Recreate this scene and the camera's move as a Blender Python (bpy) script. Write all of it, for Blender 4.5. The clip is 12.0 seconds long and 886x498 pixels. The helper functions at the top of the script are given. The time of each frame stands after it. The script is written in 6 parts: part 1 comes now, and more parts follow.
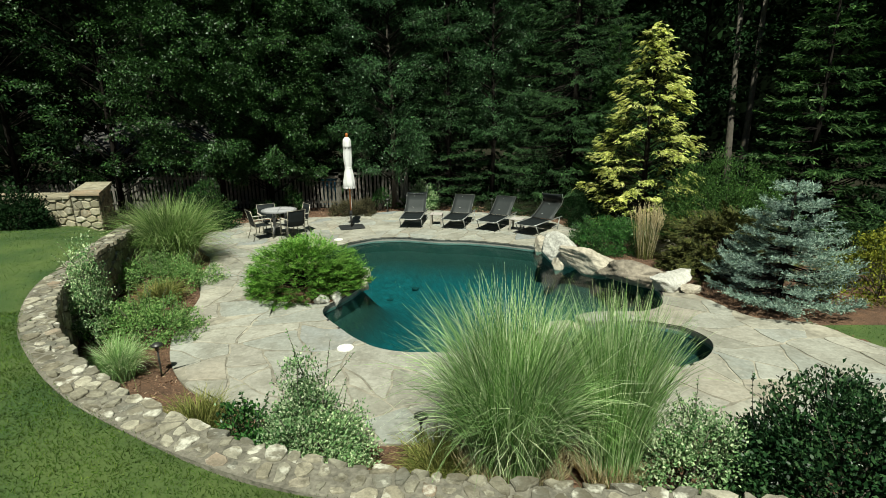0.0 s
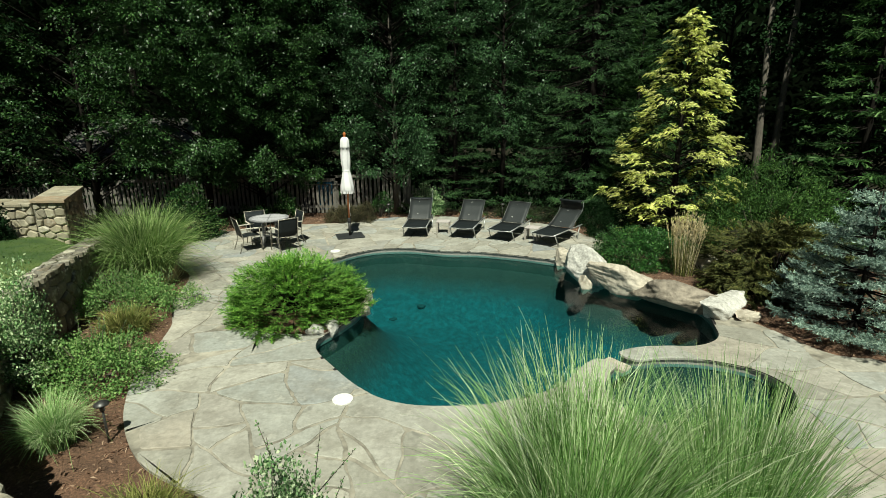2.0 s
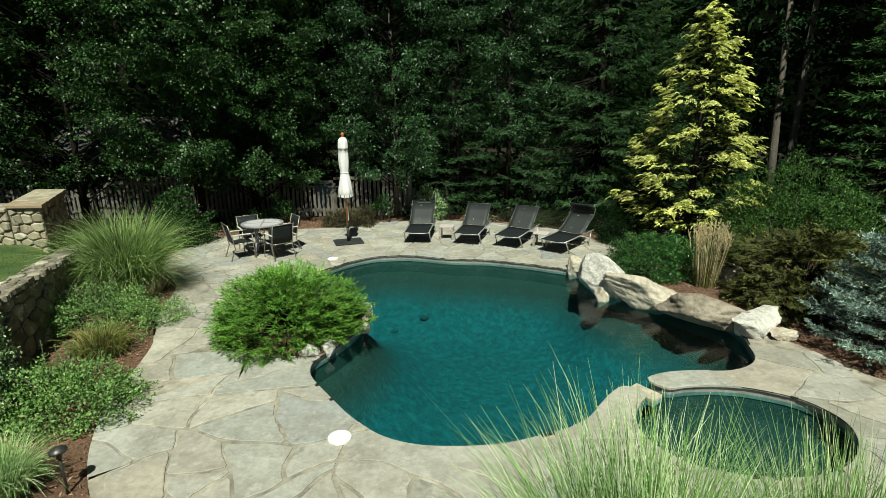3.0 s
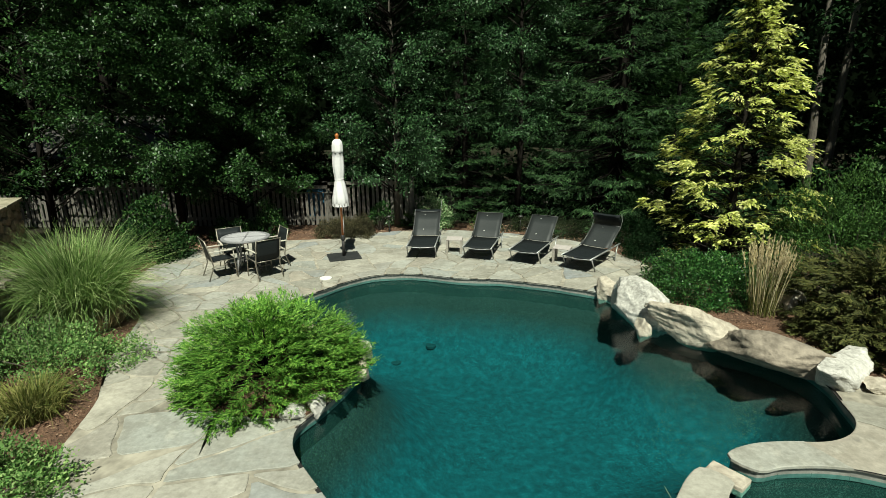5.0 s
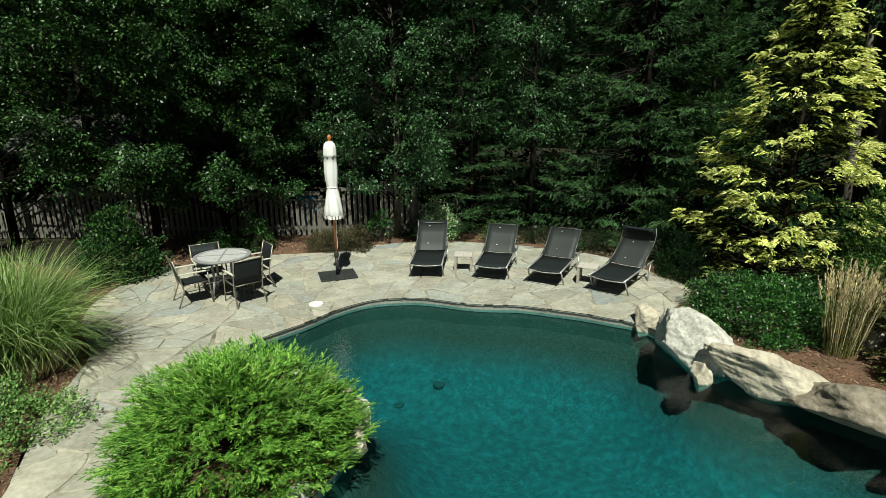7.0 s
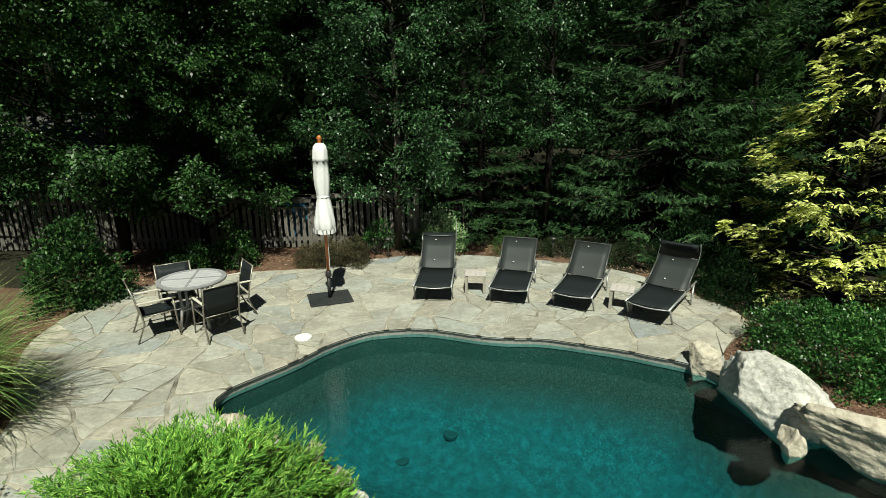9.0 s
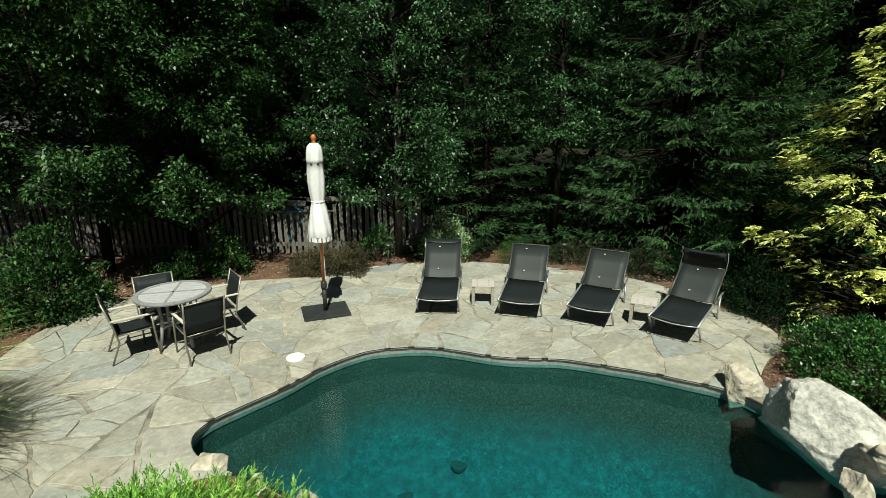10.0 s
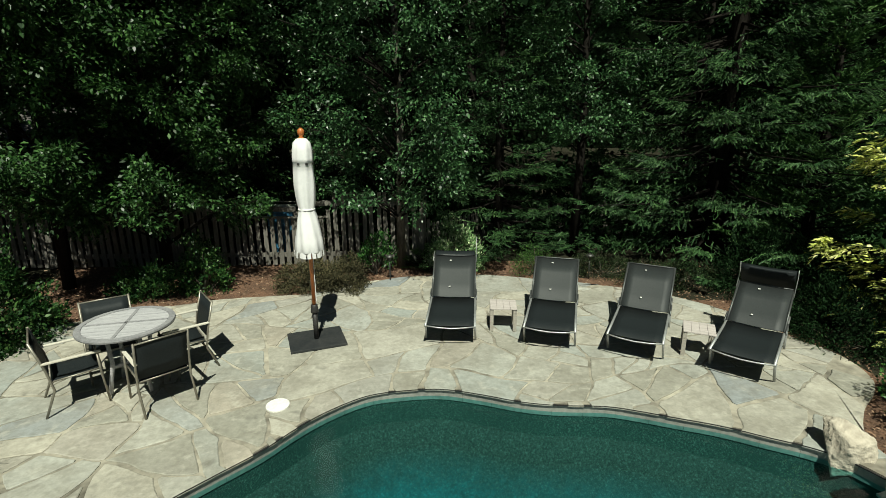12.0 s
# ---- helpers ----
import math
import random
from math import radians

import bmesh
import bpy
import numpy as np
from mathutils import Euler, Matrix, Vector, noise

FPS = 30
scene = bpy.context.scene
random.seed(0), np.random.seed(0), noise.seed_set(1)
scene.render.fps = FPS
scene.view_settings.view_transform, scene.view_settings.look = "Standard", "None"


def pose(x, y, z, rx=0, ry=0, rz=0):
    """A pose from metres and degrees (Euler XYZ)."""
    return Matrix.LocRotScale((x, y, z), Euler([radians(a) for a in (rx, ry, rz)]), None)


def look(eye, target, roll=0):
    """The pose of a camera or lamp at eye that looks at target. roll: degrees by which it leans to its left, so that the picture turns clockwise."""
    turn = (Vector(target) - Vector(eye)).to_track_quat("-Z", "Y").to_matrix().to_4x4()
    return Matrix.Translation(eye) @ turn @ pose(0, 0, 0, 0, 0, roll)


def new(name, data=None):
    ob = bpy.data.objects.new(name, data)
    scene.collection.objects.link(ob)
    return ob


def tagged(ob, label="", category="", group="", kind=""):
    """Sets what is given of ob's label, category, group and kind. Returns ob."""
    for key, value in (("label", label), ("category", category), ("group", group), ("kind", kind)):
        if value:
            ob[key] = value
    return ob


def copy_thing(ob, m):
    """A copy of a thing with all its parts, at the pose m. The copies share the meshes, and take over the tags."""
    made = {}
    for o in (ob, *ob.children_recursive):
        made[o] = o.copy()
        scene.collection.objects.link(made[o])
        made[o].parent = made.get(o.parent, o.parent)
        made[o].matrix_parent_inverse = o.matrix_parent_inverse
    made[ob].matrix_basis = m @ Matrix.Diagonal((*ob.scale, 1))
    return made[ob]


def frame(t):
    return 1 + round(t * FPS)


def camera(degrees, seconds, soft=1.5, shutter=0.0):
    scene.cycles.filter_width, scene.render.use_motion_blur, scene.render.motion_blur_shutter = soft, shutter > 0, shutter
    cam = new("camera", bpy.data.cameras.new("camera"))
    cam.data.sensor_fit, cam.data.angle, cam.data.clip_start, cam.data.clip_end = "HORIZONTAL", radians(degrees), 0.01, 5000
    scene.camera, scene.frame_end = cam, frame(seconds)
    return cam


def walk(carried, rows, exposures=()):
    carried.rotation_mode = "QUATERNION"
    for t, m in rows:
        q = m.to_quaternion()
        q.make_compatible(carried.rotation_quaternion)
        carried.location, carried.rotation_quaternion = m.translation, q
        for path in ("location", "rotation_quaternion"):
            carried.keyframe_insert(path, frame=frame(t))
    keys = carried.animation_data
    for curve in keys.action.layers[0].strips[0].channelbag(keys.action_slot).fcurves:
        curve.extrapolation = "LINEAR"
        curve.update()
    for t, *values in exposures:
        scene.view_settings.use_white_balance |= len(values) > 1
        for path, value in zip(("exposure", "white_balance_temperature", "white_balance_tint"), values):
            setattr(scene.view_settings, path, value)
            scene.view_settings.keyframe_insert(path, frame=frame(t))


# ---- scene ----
cam = camera(83.0, 12.0, soft=0.45)
# seconds, x, y, z, yaw, pitch, lean
ROWS = [
    (0.0, 0.000, 0.000, 3.176, 0.000, -15.014, 0.560),
    (0.5, -0.069, 0.344, 3.166, -0.052, -15.053, 0.537),
    (1.0, -0.135, 0.693, 3.158, -0.107, -15.092, 0.514),
    (1.5, -0.199, 1.044, 3.152, -0.165, -15.130, 0.493),
    (2.0, -0.260, 1.399, 3.148, -0.225, -15.166, 0.472),
    (2.5, -0.320, 1.757, 3.145, -0.289, -15.202, 0.451),
    (3.5, -0.433, 2.478, 3.142, -0.423, -15.271, 0.412),
    (4.5, -0.540, 3.202, 3.141, -0.567, -15.336, 0.376),
    (5.0, -0.591, 3.564, 3.140, -0.644, -15.367, 0.359),
    (5.5, -0.641, 3.926, 3.138, -0.723, -15.397, 0.342),
    (6.0, -0.691, 4.287, 3.136, -0.804, -15.426, 0.326),
    (6.5, -0.739, 4.646, 3.132, -0.889, -15.454, 0.311),
    (7.0, -0.787, 5.003, 3.127, -0.976, -15.482, 0.296),
    (8.0, -0.881, 5.708, 3.111, -1.158, -15.533, 0.268),
    (9.0, -0.974, 6.399, 3.085, -1.350, -15.581, 0.243),
    (9.5, -1.020, 6.737, 3.068, -1.451, -15.603, 0.232),
    (10.0, -1.067, 7.070, 3.047, -1.554, -15.625, 0.221),
    (10.5, -1.114, 7.398, 3.022, -1.659, -15.645, 0.211),
    (11.0, -1.162, 7.719, 2.994, -1.768, -15.665, 0.201),
    (11.5, -1.210, 8.033, 2.961, -1.879, -15.684, 0.192),
    (12.0, -1.260, 8.340, 2.923, -1.992, -15.701, 0.183),
]
walk(cam, [(t, pose(x, y, z, 90 + pitch, lean, yaw)) for t, x, y, z, yaw, pitch, lean in ROWS],
     exposures=[(0.0, 0.76, 6500, -5), (9.5, 0.76, 6500, -5), (12.0, 0.68, 6500, -5)])

# ---- light ----
SUN_EL, SUN_AZ = 57.0, 4.0            # the sun stands behind the first camera; shadows fall towards +y
world = bpy.data.worlds.new("sky")
scene.world = world
world.use_nodes = True
wn = world.node_tree
sky = wn.nodes.new("ShaderNodeTexSky")
sky.sky_type, sky.sun_disc = "NISHITA", False
sky.sun_elevation, sky.sun_rotation = radians(SUN_EL), radians(180 - SUN_AZ)
sky.air_density, sky.dust_density = 1.0, 0.6
wn.nodes["Background"].inputs["Strength"].default_value = 0.015
wn.links.new(sky.outputs[0], wn.nodes["Background"].inputs["Color"])
sun = new("sun", bpy.data.lights.new("sun", "SUN"))
sun.data.energy, sun.data.angle, sun.data.color = 4.2, radians(0.53), (1.0, 0.95, 0.86)
sun_from = Vector((math.sin(radians(SUN_AZ)) * math.cos(radians(SUN_EL)), -math.cos(radians(SUN_AZ)) * math.cos(radians(SUN_EL)), math.sin(radians(SUN_EL))))
sun.matrix_world = look(sun_from * 40, (0, 0, 0))


# ---- materials ----
def shader(name):
    m = bpy.data.materials.new(name)
    m.use_nodes = True
    nt = m.node_tree
    return m, nt, nt.nodes["Principled BSDF"], nt.nodes["Material Output"]


def node(nt, kind, **values):
    n = nt.nodes.new(kind)
    for key, value in values.items():
        n.inputs[key.replace("_", " ")].default_value = value
    return n


def ramp(nt, source, stops):
    r = nt.nodes.new("ShaderNodeValToRGB")
    els = r.color_ramp.elements
    while len(els) < len(stops):
        els.new(0.5)
    for e, (at, c) in zip(els, stops):
        e.position, e.color = at, (*c, 1)
    nt.links.new(source, r.inputs[0])
    return r.outputs[0]


def mixed(nt, fac, a, b, how="MIX"):
    m = nt.nodes.new("ShaderNodeMix")
    m.data_type, m.blend_type = "RGBA", how
    for slot, v in ((0, fac), (6, a), (7, b)):
        if isinstance(v, (int, float)):
            m.inputs[slot].default_value = v
        elif isinstance(v, tuple):
            m.inputs[slot].default_value = (*v, 1)
        else:
            nt.links.new(v, m.inputs[slot])
    return m.outputs[2]


def grain(nt, scale, detail=4.0, rough=0.6, coords="Object", stretch=None):
    tc = nt.nodes.new("ShaderNodeTexCoord")
    n = node(nt, "ShaderNodeTexNoise", Scale=scale, Detail=detail, Roughness=rough)
    if stretch:
        mp = nt.nodes.new("ShaderNodeMapping")
        mp.inputs["Scale"].default_value = stretch
        nt.links.new(tc.outputs[coords], mp.inputs[0])
        nt.links.new(mp.outputs[0], n.inputs["Vector"])
    else:
        nt.links.new(tc.outputs[coords], n.inputs["Vector"])
    return n.outputs["Fac"]


def world_grain(nt, scale, detail=4.0, rough=0.6):
    g = nt.nodes.new("ShaderNodeNewGeometry")
    n = node(nt, "ShaderNodeTexNoise", Scale=scale, Detail=detail, Roughness=rough)
    nt.links.new(g.outputs["Position"], n.inputs["Vector"])
    return n.outputs["Fac"]


def bumped(nt, bsdf, height, strength=0.4, distance=0.01):
    b = node(nt, "ShaderNodeBump", Strength=strength, Distance=distance)
    nt.links.new(height, b.inputs["Height"])
    nt.links.new(b.outputs[0], bsdf.inputs["Normal"])


def rnd(nt, which):
    if which == "object":
        return nt.nodes.new("ShaderNodeObjectInfo").outputs["Random"]
    return nt.nodes.new("ShaderNodeNewGeometry").outputs["Random Per Island"]


def foliage(name, dark, mid, light, gloss=0.5, through_light=0.25, shine=0.14, drifts=(1.7, 0.6, 1.22)):
    """Leaves: every leaf its own shade, with drifts of tone over the plant."""
    m, nt, bsdf, out = shader(name)
    c = ramp(nt, rnd(nt, "island"), [(0.0, dark), (0.6, mid), (1.0, light)])
    drift = ramp(nt, world_grain(nt, drifts[0], 3.0), [(0.3, (drifts[1],) * 3), (0.7, (drifts[2] * 1.02, drifts[2], drifts[2] * 0.9))])
    c = mixed(nt, 1.0, c, drift, "MULTIPLY")
    nt.links.new(c, bsdf.inputs["Base Color"])
    bsdf.inputs["Roughness"].default_value = gloss
    bsdf.inputs["Specular IOR Level"].default_value = shine
    tr = nt.nodes.new("ShaderNodeBsdfTranslucent")
    nt.links.new(c, tr.inputs["Color"])
    mx = nt.nodes.new("ShaderNodeMixShader")
    mx.inputs[0].default_value = through_light
    nt.links.new(bsdf.outputs[0], mx.inputs[1])
    nt.links.new(tr.outputs[0], mx.inputs[2])
    nt.links.new(mx.outputs[0], out.inputs["Surface"])
    return m


def plain(name, a, b, scale=8.0, rough=0.6, metal=0.0, relief=0.2, distance=0.004, stretch=None, wear=0.6, shine=0.5):
    m, nt, bsdf, out = shader(name)
    bsdf.inputs["Specular IOR Level"].default_value = shine
    n1 = grain(nt, scale, 5.0, 0.65, stretch=stretch)
    n2 = grain(nt, scale * 6.3, 3.0, 0.6, stretch=stretch)
    c = ramp(nt, n1, [(0.3, a), (0.72, b)])
    c = mixed(nt, 0.35, c, ramp(nt, n2, [(0.35, tuple(v * wear for v in a)), (0.65, b)]))
    nt.links.new(c, bsdf.inputs["Base Color"])
    bsdf.inputs["Roughness"].default_value, bsdf.inputs["Metallic"].default_value = rough, metal
    if relief:
        bumped(nt, bsdf, n2, relief, distance)
    return m


def stone(name, stops, blotch, rough=0.85, scale=1.0, relief=0.5, weather=0.0):
    """Stone pieces: each its own tone, veined and stained."""
    m, nt, bsdf, out = shader(name)
    base = ramp(nt, rnd(nt, "object"), stops)
    big = world_grain(nt, 2.2 * scale, 6.0, 0.65)
    fine = world_grain(nt, 26.0 * scale, 5.0, 0.7)
    c = mixed(nt, ramp(nt, big, [(0.42, (0, 0, 0)), (0.68, (0.75, 0.75, 0.75))]), base, blotch)
    c = mixed(nt, 0.5, c, ramp(nt, fine, [(0.3, (0.45, 0.44, 0.42)), (0.7, (1.1, 1.08, 1.05))]), "MULTIPLY")
    spots = ramp(nt, world_grain(nt, 7.0 * scale, 2.0), [(0.64, (0, 0, 0)), (0.74, (0.55, 0.55, 0.55))])
    c = mixed(nt, spots, c, tuple(v * 0.45 for v in blotch))
    if weather:
        moss = ramp(nt, world_grain(nt, 3.1, 5.0, 0.7), [(0.46, (0, 0, 0)), (0.60, (weather, weather, weather))])
        c = mixed(nt, moss, c, (0.11, 0.098, 0.07))
        pale = ramp(nt, world_grain(nt, 5.3, 4.0, 0.65), [(0.56, (0, 0, 0)), (0.68, (weather, weather, weather))])
        c = mixed(nt, pale, c, (0.58, 0.56, 0.48))
    nt.links.new(c, bsdf.inputs["Base Color"])
    bsdf.inputs["Roughness"].default_value = rough
    bsdf.inputs["Specular IOR Level"].default_value = 0.25
    bumped(nt, bsdf, mixed(nt, 0.5, big, fine), relief, 0.012)
    return m


M = {}
M["flag"] = stone("flagstone", [(0.0, (0.28, 0.275, 0.235)), (0.2, (0.405, 0.39, 0.335)), (0.42, (0.31, 0.33, 0.31)), (0.58, (0.46, 0.435, 0.365)), (0.74, (0.345, 0.345, 0.315)), (0.86, (0.385, 0.35, 0.29)), (0.94, (0.41, 0.415, 0.375)), (1.0, (0.235, 0.258, 0.27))], (0.26, 0.25, 0.215), scale=0.6, relief=0.35, weather=0.26)
M["mortar"] = plain("mortar", (0.045, 0.040, 0.030), (0.50, 0.46, 0.37), 0.8, 0.95, relief=0.5, distance=0.01)
M["wallstone"] = stone("wall_stone", [(0.0, (0.26, 0.24, 0.18)), (0.3, (0.36, 0.34, 0.27)), (0.5, (0.17, 0.165, 0.14)), (0.7, (0.30, 0.27, 0.20)), (0.88, (0.52, 0.49, 0.39)), (1.0, (0.30, 0.23, 0.17))], (0.15, 0.145, 0.115), scale=2.0, relief=1.0, weather=0.95)
M["fieldstone"] = stone("fieldstone", [(0.0, (0.30, 0.27, 0.19)), (0.3, (0.45, 0.41, 0.30)), (0.5, (0.24, 0.22, 0.17)), (0.7, (0.40, 0.35, 0.24)), (0.88, (0.55, 0.51, 0.40)), (1.0, (0.36, 0.27, 0.18))], (0.24, 0.22, 0.165), scale=2.0, relief=0.8, weather=0.4)
M["wallcore"] = plain("wall_mortar", (0.075, 0.068, 0.052), (0.27, 0.25, 0.20), 4.0, 0.95, relief=0.8, distance=0.02)
M["rock_pale"] = plain("pale_rock", (0.27, 0.26, 0.23), (0.68, 0.66, 0.61), 3.4, 0.9, relief=0.6, distance=0.03)
M["rock_tan"] = plain("tan_rock", (0.25, 0.215, 0.165), (0.62, 0.56, 0.46), 1.9, 0.9, relief=0.9, distance=0.03)
M["rock_brown"] = plain("brown_rock", (0.09, 0.076, 0.058), (0.36, 0.31, 0.245), 1.6, 0.9, relief=0.9, distance=0.03)
M["tile"] = plain("waterline_tile", (0.16, 0.165, 0.15), (0.30, 0.30, 0.27), 3.0, 0.5, relief=0.2)
M["plaster"], nt, bs, _ = shader("glint_pebble_plaster")
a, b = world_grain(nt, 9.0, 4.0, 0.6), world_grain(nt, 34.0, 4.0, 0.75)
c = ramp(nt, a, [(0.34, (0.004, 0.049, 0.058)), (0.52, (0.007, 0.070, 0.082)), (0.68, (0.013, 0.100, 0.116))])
# bright specks in the plaster colour stand for ripple light on the floor
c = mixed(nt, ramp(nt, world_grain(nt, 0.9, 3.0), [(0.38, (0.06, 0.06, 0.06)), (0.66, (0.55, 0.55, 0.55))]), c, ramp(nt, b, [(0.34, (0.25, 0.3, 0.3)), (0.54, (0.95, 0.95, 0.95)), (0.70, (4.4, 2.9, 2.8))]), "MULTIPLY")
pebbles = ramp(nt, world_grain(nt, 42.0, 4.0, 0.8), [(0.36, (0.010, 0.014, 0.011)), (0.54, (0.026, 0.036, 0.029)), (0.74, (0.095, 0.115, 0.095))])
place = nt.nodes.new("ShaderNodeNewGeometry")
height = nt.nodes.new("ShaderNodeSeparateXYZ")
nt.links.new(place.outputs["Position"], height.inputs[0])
# grey to teal by depth: the water's tint is put into the plaster
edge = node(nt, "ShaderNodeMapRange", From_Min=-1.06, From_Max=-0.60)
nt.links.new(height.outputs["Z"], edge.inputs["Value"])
depth_tint = mixed(nt, 0.35, edge.outputs[0], world_grain(nt, 2.6, 4.0, 0.7), "OVERLAY")
c = mixed(nt, depth_tint, c, pebbles)
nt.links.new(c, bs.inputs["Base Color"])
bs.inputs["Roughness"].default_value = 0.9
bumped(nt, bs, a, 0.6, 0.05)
# pebbles greyer than the floor: shallow water's weaker tint put into the colour
M["pebble"], nt, bs, _ = shader("shallow_tint_pebble")
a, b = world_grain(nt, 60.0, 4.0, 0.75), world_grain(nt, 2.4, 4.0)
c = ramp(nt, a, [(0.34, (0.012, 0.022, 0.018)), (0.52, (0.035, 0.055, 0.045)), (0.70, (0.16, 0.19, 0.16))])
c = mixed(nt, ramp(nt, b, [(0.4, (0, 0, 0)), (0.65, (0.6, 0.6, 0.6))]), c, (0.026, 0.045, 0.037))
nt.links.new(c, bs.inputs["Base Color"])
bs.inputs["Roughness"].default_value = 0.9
M["draincover"] = plain("drain_plastic", (0.005, 0.038, 0.042), (0.008, 0.052, 0.057), 9.0, 0.8, relief=0.1)
# near black: the shade under the paving edge, put into a colour
M["gap_shade"] = plain("dark_gap_shade", (0.006, 0.006, 0.006), (0.018, 0.017, 0.016), 9.0, 0.9, relief=0.3)
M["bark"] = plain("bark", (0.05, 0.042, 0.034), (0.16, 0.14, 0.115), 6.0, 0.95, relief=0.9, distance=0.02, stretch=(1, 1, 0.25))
# bark darkened: the shade inside the crowns is put into its colour
M["shadebark"] = plain("shaded_bark", (0.008, 0.007, 0.006), (0.024, 0.021, 0.018), 6.0, 0.95, relief=0.9, distance=0.02, stretch=(1, 1, 0.25), shine=0.05)
M["fence"] = plain("weathered_fence", (0.06, 0.056, 0.048), (0.21, 0.195, 0.17), 5.0, 0.9, relief=0.5, stretch=(3, 3, 0.3))
M["alu"] = plain("aluminium", (0.36, 0.37, 0.37), (0.46, 0.47, 0.46), 3.0, 0.45, 0.6, relief=0.0)
M["graphite"] = plain("graphite_tube", (0.06, 0.064, 0.065), (0.11, 0.115, 0.112), 5.0, 0.45, 0.5, relief=0.0)
M["sling"] = plain("dark_sling", (0.008, 0.011, 0.012), (0.017, 0.021, 0.023), 60.0, 0.6, relief=0.3, distance=0.002, shine=0.2)
M["paleteak"] = plain("bleached_slat", (0.34, 0.305, 0.285), (0.53, 0.48, 0.455), 6.0, 0.75, relief=0.35, stretch=(0.3, 6, 6))
M["teak"] = plain("grey_teak", (0.22, 0.20, 0.17), (0.42, 0.39, 0.34), 6.0, 0.8, relief=0.4, stretch=(0.3, 6, 6))
M["chairframe"] = plain("bronze_frame", (0.22, 0.20, 0.165), (0.32, 0.30, 0.25), 3.0, 0.42, 0.6, relief=0.0)
M["tabletop"] = plain("bleached_teak", (0.27, 0.27, 0.285), (0.50, 0.49, 0.50), 5.0, 0.75, relief=0.4, stretch=(0.3, 6, 6))
M["tablerim"] = plain("grey_rim", (0.16, 0.16, 0.17), (0.30, 0.295, 0.30), 6.0, 0.75, relief=0.3)
M["orange_wood"] = plain("oiled_wood", (0.34, 0.10, 0.025), (0.50, 0.17, 0.045), 8.0, 0.4, relief=0.1, stretch=(5, 5, 0.4))
M["canvas"] = plain("white_canvas", (0.66, 0.65, 0.655), (0.75, 0.74, 0.745), 3.0, 0.9, relief=0.15, distance=0.003, wear=0.95)
M["black"] = plain("black_iron", (0.018, 0.018, 0.019), (0.045, 0.043, 0.042), 9.0, 0.55, 0.3, relief=0.3)
M["rusty"] = plain("base_plate", (0.016, 0.020, 0.023), (0.045, 0.046, 0.046), 4.0, 0.6, 0.2, relief=0.3)
M["bronze"] = plain("bronze_lamp", (0.035, 0.035, 0.033), (0.10, 0.10, 0.095), 7.0, 0.45, 0.6, relief=0.2)
M["lid"] = plain("white_plastic", (0.72, 0.71, 0.67), (0.80, 0.79, 0.75), 5.0, 0.5, relief=0.0)
M["housewall"] = plain("house_siding", (0.22, 0.20, 0.17), (0.30, 0.27, 0.23), 2.0, 0.85, relief=0.2)
M["houseroof"] = plain("house_roof", (0.05, 0.045, 0.042), (0.09, 0.085, 0.08), 9.0, 0.9, relief=0.4)
M["whitetrim"] = plain("white_trim", (0.62, 0.62, 0.60), (0.74, 0.74, 0.72), 3.0, 0.6, relief=0.0)
M["darkglass"] = plain("window_glass", (0.012, 0.014, 0.016), (0.02, 0.023, 0.025), 1.0, 0.08, relief=0.0)
M["bluebin"] = plain("blue_plastic", (0.03, 0.13, 0.24), (0.05, 0.18, 0.32), 4.0, 0.5, relief=0.0)

M["mulch"], nt, bs, _ = shader("bark_mulch")
a, b = world_grain(nt, 38.0, 4.0, 0.75), world_grain(nt, 3.0, 4.0)
c = ramp(nt, a, [(0.3, (0.055, 0.030, 0.018)), (0.55, (0.17, 0.095, 0.058)), (0.75, (0.30, 0.19, 0.125))])
c = mixed(nt, 1.0, c, ramp(nt, b, [(0.3, (0.6, 0.6, 0.6)), (0.7, (1.15, 1.1, 1.05))]), "MULTIPLY")
nt.links.new(c, bs.inputs["Base Color"])
bs.inputs["Roughness"].default_value = 0.95
bumped(nt, bs, a, 1.0, 0.03)

M["chip"], nt, bs, _ = shader("mulch_chip")
nt.links.new(ramp(nt, rnd(nt, "island"), [(0.0, (0.07, 0.038, 0.022)), (0.6, (0.20, 0.115, 0.07)), (1.0, (0.36, 0.25, 0.17))]), bs.inputs["Base Color"])
bs.inputs["Roughness"].default_value = 0.9

# near-black green: the wood's deep shade is put into this backdrop colour
M["wood_shade"] = plain("deep_forest_shade", (0.0012, 0.002, 0.0010), (0.005, 0.008, 0.004), 0.5, 0.95, relief=0.0, shine=0.0)
M["litter"] = plain("shaded_forest_floor", (0.012, 0.013, 0.008), (0.035, 0.032, 0.02), 4.0, 0.95, relief=0.6, distance=0.03, shine=0.1)
M["lawn"], nt, bs, _ = shader("lawn_soil")
a, b = world_grain(nt, 34.0, 5.0, 0.8), world_grain(nt, 0.9, 4.0)
c = ramp(nt, a, [(0.32, (0.016, 0.042, 0.008)), (0.66, (0.056, 0.11, 0.022))])
c = mixed(nt, ramp(nt, b, [(0.4, (0, 0, 0)), (0.7, (0.7, 0.7, 0.7))]), c, (0.12, 0.16, 0.038))
nt.links.new(c, bs.inputs["Base Color"])
bs.inputs["Roughness"].default_value = 0.9
bumped(nt, bs, a, 0.8, 0.02)

